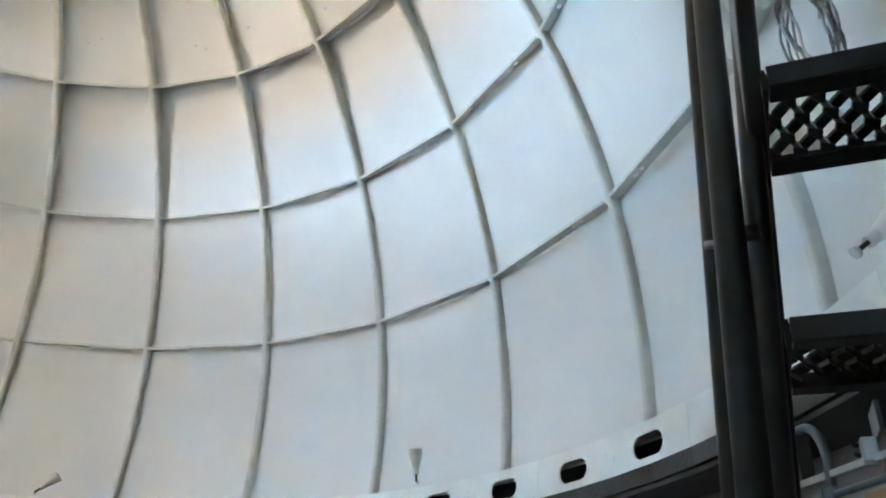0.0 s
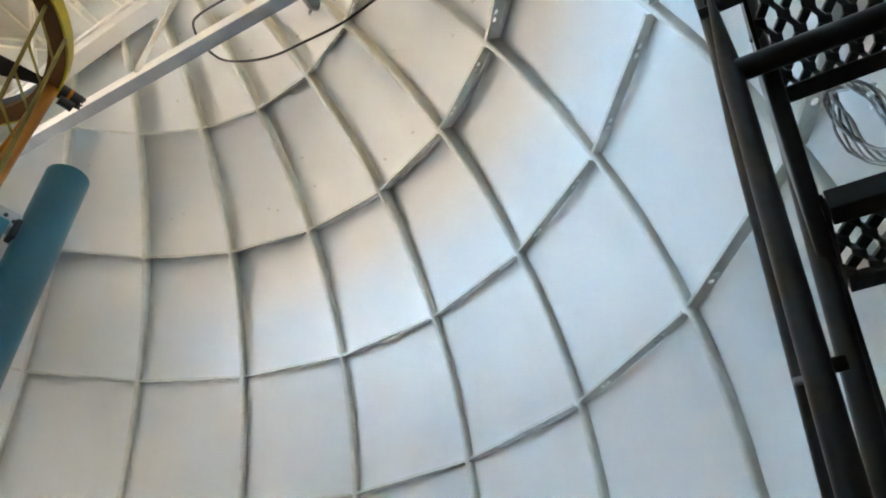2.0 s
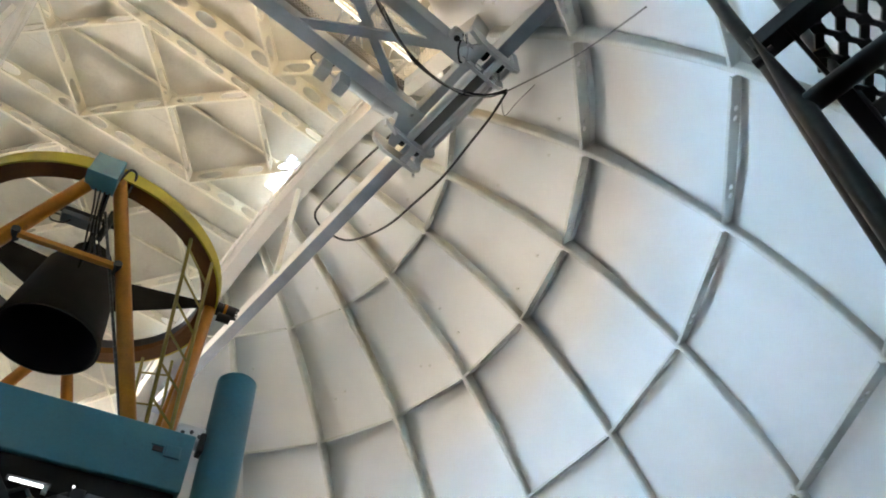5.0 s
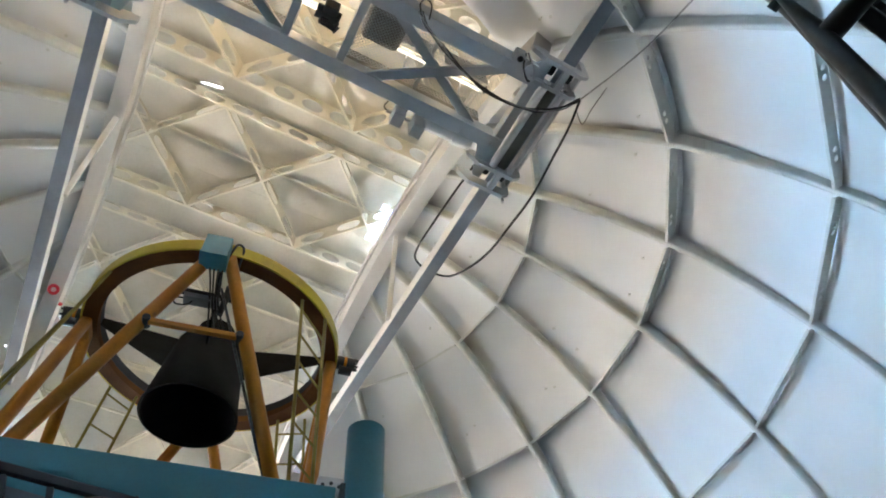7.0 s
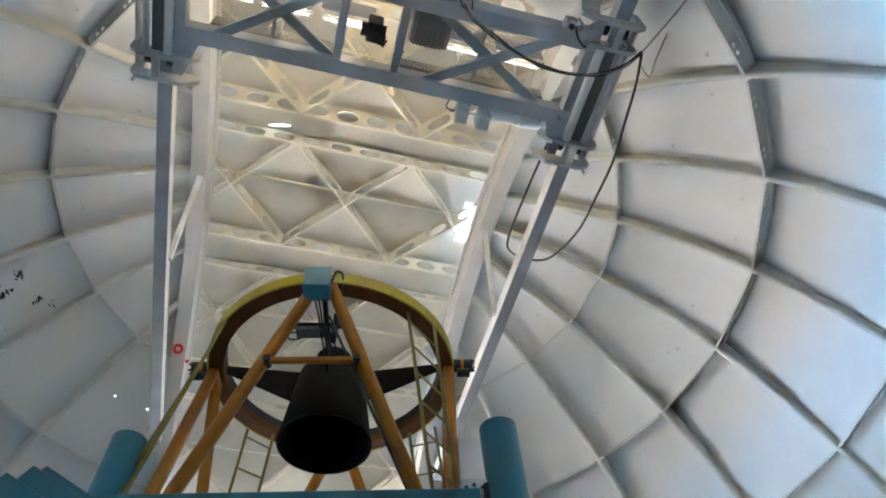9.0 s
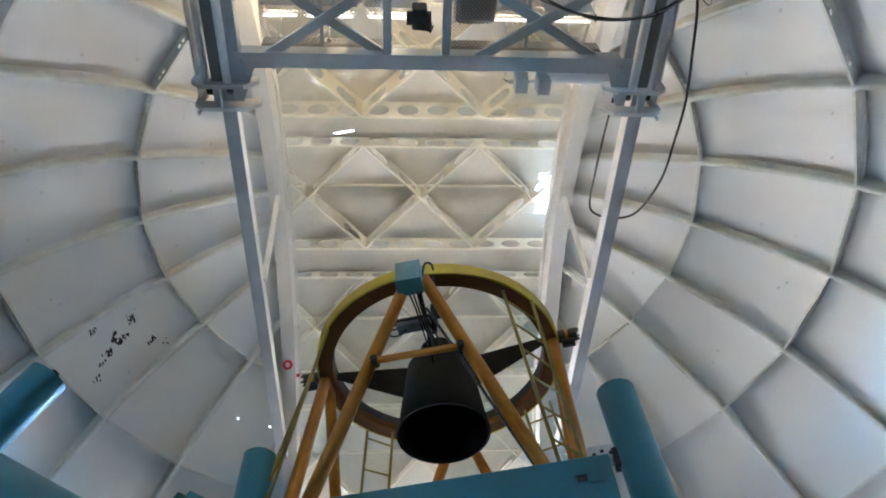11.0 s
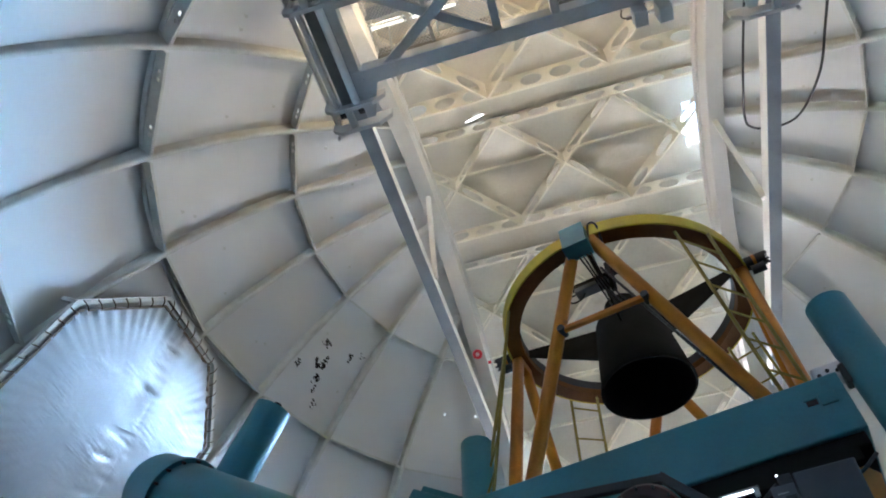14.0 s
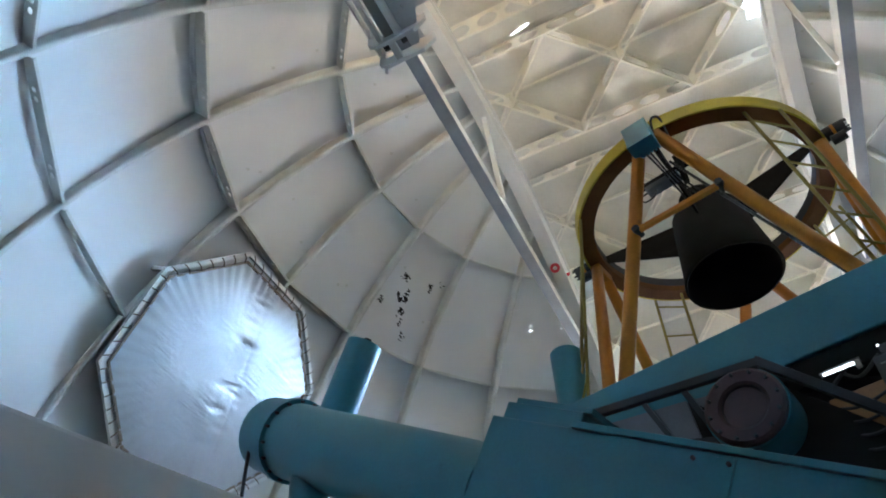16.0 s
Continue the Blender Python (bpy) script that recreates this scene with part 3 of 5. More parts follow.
def mesh_sheet(x0, x1, y0, y1, z, pitch, wire):
    """A sheet of diamond mesh as thin crossing wires."""
    verts, faces = [], []
    w, h = x1 - x0, y1 - y0
    for sgn in (1, -1):
        c = -h
        while c < w + h:
            xo, yo = (c, 0.0) if sgn > 0 else (c + h, 0.0)
            d = 1 if sgn > 0 else -1
            t0 = max(0, min(h, (0 - xo) * d if d > 0 else (xo - w)))
            t1 = max(0, min(h, (w - xo) if d > 0 else xo))
            if t1 - t0 > 0.01:
                p, q = Vector((x0 + xo + d * t0, y0 + t0, z)), Vector((x0 + xo + d * t1, y0 + t1, z))
                n = Vector((-(q - p).y, (q - p).x, 0)).normalized() * wire / 2
                k = len(verts)
                up = Vector((0, 0, wire))
                verts += [p - n, p + n, q + n, q - n, p + up, q + up]
                faces += [(k, k + 1, k + 2, k + 3), (k, k + 4, k + 5, k + 3), (k + 1, k + 4, k + 5, k + 2)]
            c += pitch
    me = bpy.data.meshes.new("mesh")
    me.from_pydata([tuple(v) for v in verts], [], faces)
    return me


def mesh_part(name, me, mat, parent, label=""):
    me.materials.append(mat)
    ob = new(name, me)
    ob.parent = parent
    if label:
        ob["label"] = label
    return ob


for x0, x1 in ((-1.85, -0.55), (0.17, 1.85)):
    mesh_part("walkway_mesh", mesh_sheet(x0, x1, -3.68, -2.93, 0.27, 0.042, 0.007), GREYPAINT, crane, "expanded metal walkway mesh")
    part("mesh_bearer", box((0.04, 0.78, 0.04), ((x0 + x1) / 2, -3.3, 0.25)), GREYPAINT, crane)
    # the dark grey of this plate paints in its own shadow
    part("kick_plate", box((x1 - x0, 0.012, 0.30), ((x0 + x1) / 2, -2.945, 0.31)), DULLGREY, crane, "kick plate coloured dark for its shadow")

# end trucks with plates that reach round the runway beams
for s in (-1, 1):
    truck = part("end_truck", box((0.11, 1.30, 0.17), (s * 2.10, -3.2, 0.06), 0.012), GREYPAINT, crane)
    for y0, y1, y2 in ((-2.97, -2.80, -2.42), (-3.68, -3.84, -4.02)):
        gusset = [(s * 1.66, y0), (s * 1.66, y1), (s * 1.90, y1), (s * 2.05, y2), (s * 2.15, y2), (s * 2.15, y0)]
        part("gusset", plate(gusset, [oval(s * 2.02, (y0 + y1) / 2, 0.05, 0.05)], 0.02, lambda x, y, t: (x, y, -0.045 + t)), GREYPAINT, truck)
    part("guide_tube", tube((s * 2.20, -3.82, -0.07), (s * 2.20, -2.58, -0.07), 0.045, 24), BASEWHITE, truck, "white round guide tube", smooth=True)
    part("guide_web", box((0.12, 1.16, 0.02), (s * 2.31, -3.2, -0.035), 0.003), DULLGREY, truck, "dull olive-grey recessed web")
    part("guide_channel", box((0.05, 1.25, 0.10), (s * 2.42, -3.2, -0.06), 0.006), GREYPAINT, truck)
    for y in (-2.36, -2.62, -3.78, -4.04):
        outline = [(s * 1.88, 0.10), (s * 1.88, -0.02), (s * 2.02, -0.15), (s * 2.48, -0.15), (s * 2.58, -0.05), (s * 2.58, 0.34), (s * 2.50, 0.34), (s * 2.50, 0.02), (s * 2.08, 0.02), (s * 2.08, 0.10)]
        part("clamp_plate", plate(outline, [], 0.045, lambda x, z, t, y=y: (x, y + t, z)), GREYPAINT, truck)
    for y in (-2.49, -3.91):
        part("wheel", tube((s * 2.12, y, 0.10), (s * 2.24, y, 0.10), 0.07, 20), DARKSTEEL, truck, smooth=True)
        part("wheel", tube((s * 2.36, y, 0.10), (s * 2.46, y, 0.10), 0.07, 20), DARKSTEEL, truck, smooth=True)
        part("spacer", box((0.08, 0.30, 0.06), (s * 2.31, y, -0.11), 0.008), GREYPAINT, truck)
    part("tie_plate", box((0.02, 1.70, 0.16), (s * 2.56, -3.2, 0.16), 0.004), GREYPAINT, truck)
    part("bolt", tube((s * 2.52, -2.32, -0.18), (s * 2.52, -2.32, -0.10), 0.018, 10), STEEL, truck)

gear = part("travel_gear", box((0.13, 0.12, 0.13), (1.80, -3.90, 0.02), 0.02), GREYPAINT, crane, "grey travel gear with a hanging chain")
part("flange", tube((1.80, -3.90, -0.03), (1.80, -3.90, -0.085), 0.065, 20), GREYPAINT, gear, smooth=True)
part("bore_shade", tube((1.80, -3.90, -0.084), (1.80, -3.90, -0.09), 0.034, 18), BLACK, gear)
part("flange", tube((1.98, -3.84, 0.02), (1.98, -3.84, -0.10), 0.085, 24), GREYPAINT, gear, smooth=True)
# black disc on the closed flange, painting in the dark of a hole
part("shaft", tube((1.80, -3.90, 0.03), (2.06, -3.83, 0.03), 0.028, 14), STEEL, gear, smooth=True)
part("hand_chain", cable([(1.84, -3.96, -0.02), (1.86, -3.86, -0.13), (1.93, -3.78, -0.16), (2.0, -3.74, -0.12), (1.99, -3.84, -0.06), (1.92, -3.93, -0.02), (1.86, -3.98, -0.02)], 0.011, 6), RUBBER, gear, smooth=True)
part("hand_chain", cable([(1.86, -3.99, -0.02), (1.94, -3.92, -0.14), (2.02, -3.80, -0.15), (2.05, -3.78, -0.02)], 0.009, 6), STEEL, gear, smooth=True)
trolley = part("hoist", box((0.16, 0.22, 0.26), (-0.16, -3.30, 0.20), 0.02), RUBBER, crane, "small dark hoist motor with cables")
part("hoist_drum", tube((-0.30, -3.3, 0.14), (-0.04, -3.3, 0.14), 0.075, 18), DARKSTEEL, trolley, smooth=True)
for i in range(5):
    a = i * 0.11
    part("loop", cable([(-0.1 + a * 0.2, -3.35 + a * .3, 0.16), (-0.05, -3.3 + a * .2, -0.02), (-0.2 + a * .3, -3.25, -0.05), (-0.22, -3.3, 0.16)], 0.009), RUBBER, trolley)
part("motor_cover", box((0.46, 0.42, 0.28), (0.45, -3.36, 0.50), 0.07), COVERGREY, crane, "grey motor cover above the mesh")
for x, tall in ((0.95, 0.20), (1.19, 0.25)):
    lamp = part("limit_box", box((0.14, 0.17, tall), (x, -2.68, 0.05 - tall / 2), 0.01), GREYPAINT, crane, "small grey box under the bridge")
    part("ridge", box((0.03, 0.176, tall - 0.03), (x - 0.035, -2.68, 0.045 - tall / 2), 0.004), GREYPAINT, lamp)
    part("hanger_bolt", tube((x, -2.68, 0.04), (x, -2.68, 0.12), 0.012, 8), STEEL, lamp)
    part("gland", tube((x - 0.13, -2.66, 0.02), (x - 0.06, -2.66, 0.02), 0.022, 10), STEEL, lamp)
    part("lead", cable([(x - 0.13, -2.66, 0.02), (x - 0.17, -2.68, 0.05), (x - 0.15, -2.74, 0.09)], 0.008, 6), RUBBER, lamp, smooth=True)
part("travel_motor", tube((1.24, -2.72, 0.05), (1.62, -2.72, 0.05), 0.085, 20), BASEWHITE, crane, "white round travel motor", smooth=True)
part("travel_motor_end", tube((1.62, -2.72, 0.05), (1.86, -2.74, 0.05), 0.105, 20), BASEWHITE, crane, smooth=True)

for x0, x1 in ((-1.88, -1.50), (-1.40, -0.88), (-0.72, -0.20), (0.60, 1.08), (1.30, 1.80)):
    fixture = thing("tube_lamp", "lit fluorescent tube under a pale batten over the crane walkway", "lamp", pose((x0 + x1) / 2, -3.12, 5.95), group="tube lamps over the crane")
    h = (x1 - x0) / 2
    part("batten", box((2 * h + 0.06, 0.07, 0.05), (0, 0, 0.055), 0.006), BASEWHITE, fixture)
    part("tube", tube((-h, 0, 0), (h, 0, 0), 0.013, 12), TUBELIGHT, fixture, "glowing tube", smooth=True)
    for e in (-1, 1):
        part("lamp_holder", box((0.025, 0.035, 0.06), (e * (h + 0.01), 0, 0.01)), BASEWHITE, fixture)
    part("stem", tube((0, 0.03, 0.05), (0, 0.16, -0.30), 0.012, 8), GREYPAINT, fixture)
    # unseen sheet added to keep the tube's light off the slit's rear end
    part("rear_shield", box((2 * h + 0.08, 0.010, 0.42), (0, -0.11, 0.21), 0.002), BASEWHITE, fixture, "upright white sheet added to block light rearwards")

hose = thing("festoon_cable", "black cable hanging in a loop from the crane", "cable")
loop = [(2.62, -3.81, 5.2), (2.65, -3.51, 5.08), (2.66, -3.15, 4.98), (2.71, -2.64, 4.95), (2.73, -2.1, 5.02), (2.77, -1.54, 5.18), (2.73, -1.01, 5.4), (2.67, -0.64, 5.66), (2.43, -0.54, 5.77), (2.21, -0.63, 5.76), (2.13, -0.81, 5.74), (2.1, -1.27, 5.66), (2.09, -1.84, 5.58), (2.1, -2.4, 5.52)]
part("cable", cable(loop, 0.015, 8, 8), RUBBER, hose, smooth=True)
bundle = [(0.61, -3.92, 5.0), (0.75, -3.78, 5.05), (0.99, -3.67, 5.1), (1.3, -3.55, 5.1), (1.6, -3.48, 5.05), (1.9, -3.48, 5.0), (2.2, -3.55, 5.02), (2.45, -3.68, 5.1), (2.62, -3.81, 5.2)]
for i, (d, mat) in enumerate(((0.0, RUBBER), (0.022, RUBBER), (-0.02, CABLEGREY), (0.012, RUBBER))):
    pts = [(x + d * math.sin(2.1 * k + i), y + d * math.cos(1.7 * k + 2 * i), z + 0.6 * d * math.sin(1.3 * k)) for k, (x, y, z) in enumerate(bundle)]
    part("cable", cable(pts, 0.009, 6), mat, hose, smooth=True)
part("end_loop", cable([(0.61, -3.92, 5.02), (0.58, -3.97, 5.06), (0.62, -4.02, 5.12), (0.70, -3.98, 5.14), (0.74, -3.85, 5.12)], 0.009, 6), RUBBER, hose, smooth=True)
for k in (2, 4, 6):
    x, y, z = bundle[k]
    part("cable_tie", box((0.012, 0.07, 0.06), (x, y, z), 0.004), RUBBER, hose)
wire = thing("pull_wire", "thin grey cable strung from the crane to the dome", "cable")
part("cable", cable([(2.62, -3.82, 5.2), (2.72, -4.30, 5.06), (2.76, -4.70, 4.9), (2.70, -5.15, 4.6), (2.58, -5.50, 4.24)], 0.009, 6), CABLEGREY, wire, smooth=True)
part("cable", cable([(2.64, -3.7, 5.2), (2.72, -3.65, 5.0), (2.70, -3.85, 4.98), (2.75, -4.1, 5.1)], 0.006, 6), CABLEGREY, wire, smooth=True)

# ---- telescope ----
TURN = pose(0.08, 0, 0, 0, 0, -13)
scope = thing("telescope", "large telescope pointing up, orange open truss on teal centre box", "telescope", TURN)
RING_Z, RING_R = 3.685, 1.345
ring = part("top_ring", lathe([(RING_R - 0.16, RING_Z - 0.10), (RING_R, RING_Z - 0.10), (RING_R, RING_Z + 0.03), (RING_R - 0.16, RING_Z + 0.03)], 96), BROWN, scope, "brown-orange steel top ring", smooth=True)
part("ring_band", lathe([(RING_R + 0.001, RING_Z - 0.10), (RING_R + 0.02, RING_Z - 0.10), (RING_R + 0.02, RING_Z + 0.05), (RING_R - 0.1, RING_Z + 0.05), (RING_R - 0.1, RING_Z + 0.034), (RING_R + 0.001, RING_Z + 0.034)], 96), YELLOW, ring, "yellow outer band", smooth=True)
part("inner_lip", lathe([(RING_R - 0.165, RING_Z - 0.02), (RING_R - 0.161, RING_Z - 0.02), (RING_R - 0.161, RING_Z + 0.09), (RING_R - 0.165, RING_Z + 0.09)], 96), BLACK, ring, smooth=True)

# secondary baffle and its housing
cone = part("baffle", lathe([(0.46, 2.66), (0.475, 2.66), (0.36, 3.54), (0.335, 3.58), (0.20, 3.62), (0.20, 3.86), (0.0, 3.88), (0.0, 3.76), (0.19, 3.76), (0.19, 3.60), (0.33, 3.56), (0.35, 3.50)], 64), BAFFLE, scope, "matt black conical secondary baffle, open below", smooth=True)
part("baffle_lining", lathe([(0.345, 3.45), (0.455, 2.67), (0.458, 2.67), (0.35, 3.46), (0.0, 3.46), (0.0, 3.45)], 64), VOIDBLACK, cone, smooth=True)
part("rim", lathe([(0.462, 2.645), (0.482, 2.645), (0.482, 2.675), (0.462, 2.675)], 64), BAFFLE, cone, smooth=True)
part("focus_drum", tube((0.10, 0.28, 3.5), (0.10, 0.28, 4.02), 0.15, 24), BLACK, scope, smooth=True)
for s in (-1, 1):
    outline = [(s * 0.31, 3.64), (s * 0.39, 3.22), (s * (RING_R - 0.14), 3.67), (s * (RING_R - 0.14), 3.76)]
    part("vane", plate(outline, [], 0.022, lambda x, z, t: (x, t, z)), BAFFLE, scope, "flat black spider vane")
    outline = [(s * 0.31, 3.64), (s * 0.38, 3.26), (s * (RING_R - 0.14), 3.67), (s * (RING_R - 0.14), 3.76)]
    part("vane", plate(outline, [], 0.022, lambda y, z, t: (t, y, z)), BAFFLE, scope)
    knob = part("ring_motor", tube((s * (RING_R + 0.02), 0, 3.735), (s * (RING_R + 0.23), 0, 3.735), 0.075, 20), BLACK, scope, "black motor with an orange band on the ring", smooth=True)
    part("band", tube((s * (RING_R + 0.10), 0, 3.735), (s * (RING_R + 0.13), 0, 3.735), 0.078, 20), ORANGE, knob, smooth=True)
    part("motor", tube((s * (RING_R + 0.05), -0.04, 3.585), (s * (RING_R + 0.19), -0.04, 3.585), 0.05, 16), BLACK, knob, smooth=True)
    for i in range(6):
        a = i * math.pi / 3
        y, z = 0.06 * math.cos(a), 3.735 + 0.06 * math.sin(a)
        part("bolt", tube((s * (RING_R + 0.23), y, z), (s * (RING_R + 0.26), y, z), 0.012, 6), DARKSTEEL, knob)
    part("bracket", box((0.16, 0.16, 0.2), (s * (RING_R - 0.06), 0, 3.71), 0.015), BLACK, scope)

# truss: two struts from each corner
APEX = [(0, -RING_R + 0.05, 3.58), (RING_R - 0.05, 0, 3.58), (0, RING_R - 0.05, 3.58), (-RING_R + 0.05, 0, 3.58)]
FEET = [(-1.2, -1.2, 0.42), (1.2, -1.2, 0.42), (1.2, 1.2, 0.42), (-1.2, 1.2, 0.42)]
for a, f0, f1 in ((0, 0, 1), (1, 1, 2), (2, 2, 3), (3, 3, 0)):
    for f, d in ((f0, -1), (f1, 1)):
        p, q = Vector(APEX[a]), Vector(FEET[f])
        side = (Vector(FEET[f1]) - Vector(FEET[f0])).normalized() * 0.09 * d
        strut = part("strut", tube(p + side, q, 0.062, 20), ORANGE, scope, smooth=True)
    part("node_plate", box((0.30, 0.12, 0.22) if a in (0, 2) else (0.12, 0.30, 0.22), APEX[a], 0.02), ORANGE, scope)
tie_l, tie_r = Vector(APEX[0]).lerp(Vector(FEET[0]), 0.33), Vector(APEX[0]).lerp(Vector(FEET[1]), 0.33)
part("cross_tie", bar(tie_l + Vector((0, -0.05, 0)), tie_r + Vector((0, -0.05, 0)), 0.05, 0.05, bevel=0.006), ORANGE, scope)
for p in (tie_l, tie_r):
    part("gusset", tube(p + Vector((0, -0.10, 0)), p + Vector((0, 0.02, 0)), 0.035, 10), DARKSTEEL, scope)

# encoder box and wiring on the near side of the ring
enc = part("junction_box", box((0.25, 0.20, 0.28), (-0.04, -RING_R - 0.06, 3.52), 0.008), BOXTEAL, scope, "light blue junction box on the ring")
part("lid", box((0.26, 0.21, 0.02), (-0.04, -RING_R - 0.06, 3.375), 0.004), BOXTEAL, enc)
part("wire_loop", cable([(0.08, -1.36, 3.55), (0.12, -1.38, 3.72), (0.19, -1.36, 3.70), (0.19, -1.30, 3.5), (0.17, -1.15, 3.2), (0.15, -1.1, 3.0)], 0.012), RUBBER, enc, smooth=True)
for i in range(4):
    part("wire", cable([(-0.06 + 0.04 * i, -1.33, 3.36), (-0.02 + 0.03 * i, -1.2, 3.25 - 0.02 * i), (0.0 + 0.03 * i, -1.0, 3.18), (0.02 + 0.05 * i, -0.8, 3.12)], 0.009), RUBBER, enc, smooth=True)
arm = part("instrument_arm", box((0.62, 0.05, 0.05), (-0.10, -1.02, 3.31), 0.005), BLACK, scope, "dark bar with a small grey unit")
part("instrument", box((0.34, 0.12, 0.06), (-0.08, -1.02, 3.22), 0.008), BOXGREY, arm)
part("arm_post", box((0.05, 0.05, 0.40), (0.12, -1.0, 3.30), 0.005), DARKSTEEL, arm)
part("lead", cable([(-0.22, -1.02, 3.22), (-0.32, -1.04, 3.18), (-0.30, -1.04, 3.10), (-0.2, -1.03, 3.12), (-0.16, -1.02, 3.20)], 0.008), RUBBER, arm, smooth=True)
top, foot = Vector(APEX[0]) + Vector((0.10, 0.02, -0.42)), Vector(FEET[1]) + Vector((-0.19, -0.03, 0.42))
chain = part("cable_chain", cable([top.lerp(foot, i / 14) for i in range(15)], 0.013, 6, 2, smooth=False), DARKSTEEL, scope)
for i in range(40):
    c = top.lerp(foot, (i + 0.5) / 40)
    part("link", box((0.020, 0.020, 0.022), c, 0.003), BOXGREY, chain)

# access ladders fixed to the truss
def ladder(a0, a1, b0, b1, rungs, zigzag=False):
    lad = part("ladder_rail", tube(a0, a1, 0.017, 8), LADDERPAINT, scope, "thin yellow ladder rail")
    part("ladder_rail", tube(b0, b1, 0.017, 8), LADDERPAINT, scope)
    a0, a1, b0, b1 = (Vector(v) for v in (a0, a1, b0, b1))
    for i in range(rungs):
        t = (i + 0.5) / rungs
        u = (i + 1.0) / rungs if zigzag else t
        part("rung", tube(a0.lerp(a1, t), b0.lerp(b1, min(1, u)), 0.012, 6), LADDERPAINT, lad)


ladder((-1.055, 0.9, 3.72), (-1.19, 0.9, 1.1), (-0.745, 0.9, 3.52), (-0.88, 0.9, 1.1), 6)
ladder((0.854, 0.9, 3.52), (1.12, 0.9, 1.1), (1.16, 0.9, 3.60), (1.42, 0.9, 1.1), 6)
ladder((0.85, -0.95, 3.62), (1.08, -1.0, 1.1), (1.12, -0.9, 3.42), (1.26, -1.0, 1.1), 7, True)
ladder((-1.02, -0.92, 3.5), (-1.42, -1.0, 1.1), (-1.20, -0.62, 3.45), (-1.56, -0.9, 1.1), 7, True)

# centre box
for y in (-1.32, 1.32):
    face = part("box_side", box((2.78, 0.26, 0.45), (0, y, 0.865), 0.012), TEAL, scope, "teal painted box beam")
for x in (-1.27, 1.27):
    part("box_side", box((0.24, 2.38, 0.45), (x, 0, 0.865), 0.012), TEAL, scope)
for x, y in FEET[0][:2], FEET[1][:2], FEET[2][:2], FEET[3][:2]:
    part("foot_block", box((0.26, 0.26, 0.26), (x * 0.94, y * 0.94, 0.40), 0.02), ORANGE, scope)
# blackened to paint in the deep shade of the gap below the beam
part("underside", box((2.72, 2.84, 0.10), (0, 0, 0.59), 0.01), VOIDBLACK, scope, "underside of the centre box, blackened for the dark gap")
part("mirror_cell", lathe([(0, 0.53), (1.28, 0.53), (1.28, 0.10), (1.15, -0.05), (0, -0.05)], 64), DARKSTEEL, scope, smooth=True)
latch = part("latch", box((0.085, 0.016, 0.012), (1.16, -1.456, 0.940), 0.003), TEAL, scope, "teal hooked latch")
# flat dark piece that paints in the shade of a recess
part("recess_shade", box((0.070, 0.008, 0.040), (1.165, -1.454, 0.912), 0.002), DARKSTEEL, latch, "dark patch painted in for the latch recess")
part("keeper", box((0.105, 0.014, 0.095), (1.265, -1.454, 0.915), 0.004), TEAL, latch)
clamp = part("clamp", box((0.22, 0.12, 0.13), (1.36, -1.36, 1.13), 0.02), STEEL, scope, "bolted steel clamp")
part("clamp_foot", box((0.09, 0.10, 0.16), (1.46, -1.40, 1.06), 0.015), DARKSTEEL, clamp)
for i in range(3):
    part("clamp_bolt", tube((1.29 + 0.06 * i, -1.43, 1.11 + 0.02 * (i % 2)), (1.29 + 0.06 * i, -1.405, 1.11 + 0.02 * (i % 2)), 0.014, 8), DARKSTEEL, clamp)
for x, y, zt, lab in ((1.635, -1.40, 1.68, "teal round counterweight tube"), (-1.65, -0.80, 2.10, "teal round counterweight tube")):
    c = part("counterweight_tube", lathe([(0, -0.6), (0.15, -0.6), (0.15, zt - 0.012), (0.138, zt), (0.0, zt)], 40), TEAL, scope, lab, matrix=pose(x, y, 0, 0, -2.0 if x > 0 else 2.0, 0), smooth=True)

# ---- polar yoke ----
LAT = 32.5
yoke = thing("mount_yoke", "teal welded polar yoke with a round bearing tube", "telescope mount", TURN)
ca, sa_ = math.cos(radians(LAT)), math.sin(radians(LAT))


def along(u, v, y):
    """u metres up the polar axis, v across it, from the point where the near arm passes the telescope."""
    return Vector((-0.157 - u * ca + v * sa_, y, -0.257 + u * sa_ + v * ca))


def arm_block(u0, u1, v0, v1, y0, y1, bevel=0.012):
    bm = bmesh.new()
    box((u1 - u0, y1 - y0, v1 - v0), ((u0 + u1) / 2, (y0 + y1) / 2, (v0 + v1) / 2), bevel, bm)
    m = Matrix(((-ca, 0, sa_, -0.157), (0, 1, 0, 0), (sa_, 0, ca, -0.257), (0, 0, 0, 1)))
    bmesh.ops.transform(bm, matrix=m, verts=bm.verts[:])
    return bm


near = part("yoke_arm", arm_block(-1.6, 1.43, -0.78, -0.02, -2.52, -1.85), TEAL, yoke)
part("arm_cap", arm_block(0.78, 1.38, -0.02, 0.10, -2.48, -1.9), TEAL, near)
part("cap_plate", arm_block(0.74, 1.33, 0.10, 0.14, -2.46, -1.92, 0.006), TEAL, near)
part("flange_strip", arm_block(-1.6, 0.80, -0.02, 0.02, -2.54, -1.84, 0.006), TEAL, near)
cover = part("access_cover", arm_block(-0.19, 0.045, -0.37, -0.045, -2.535, -2.52, 0.003), TEAL, near, "small bolted teal cover plate")
for u in (-0.165, 0.02):
    for v in (-0.34, -0.075):
        part("bolt", tube(along(u, v, -2.55), along(u, v, -2.52), 0.012, 8), DARKSTEEL, cover)
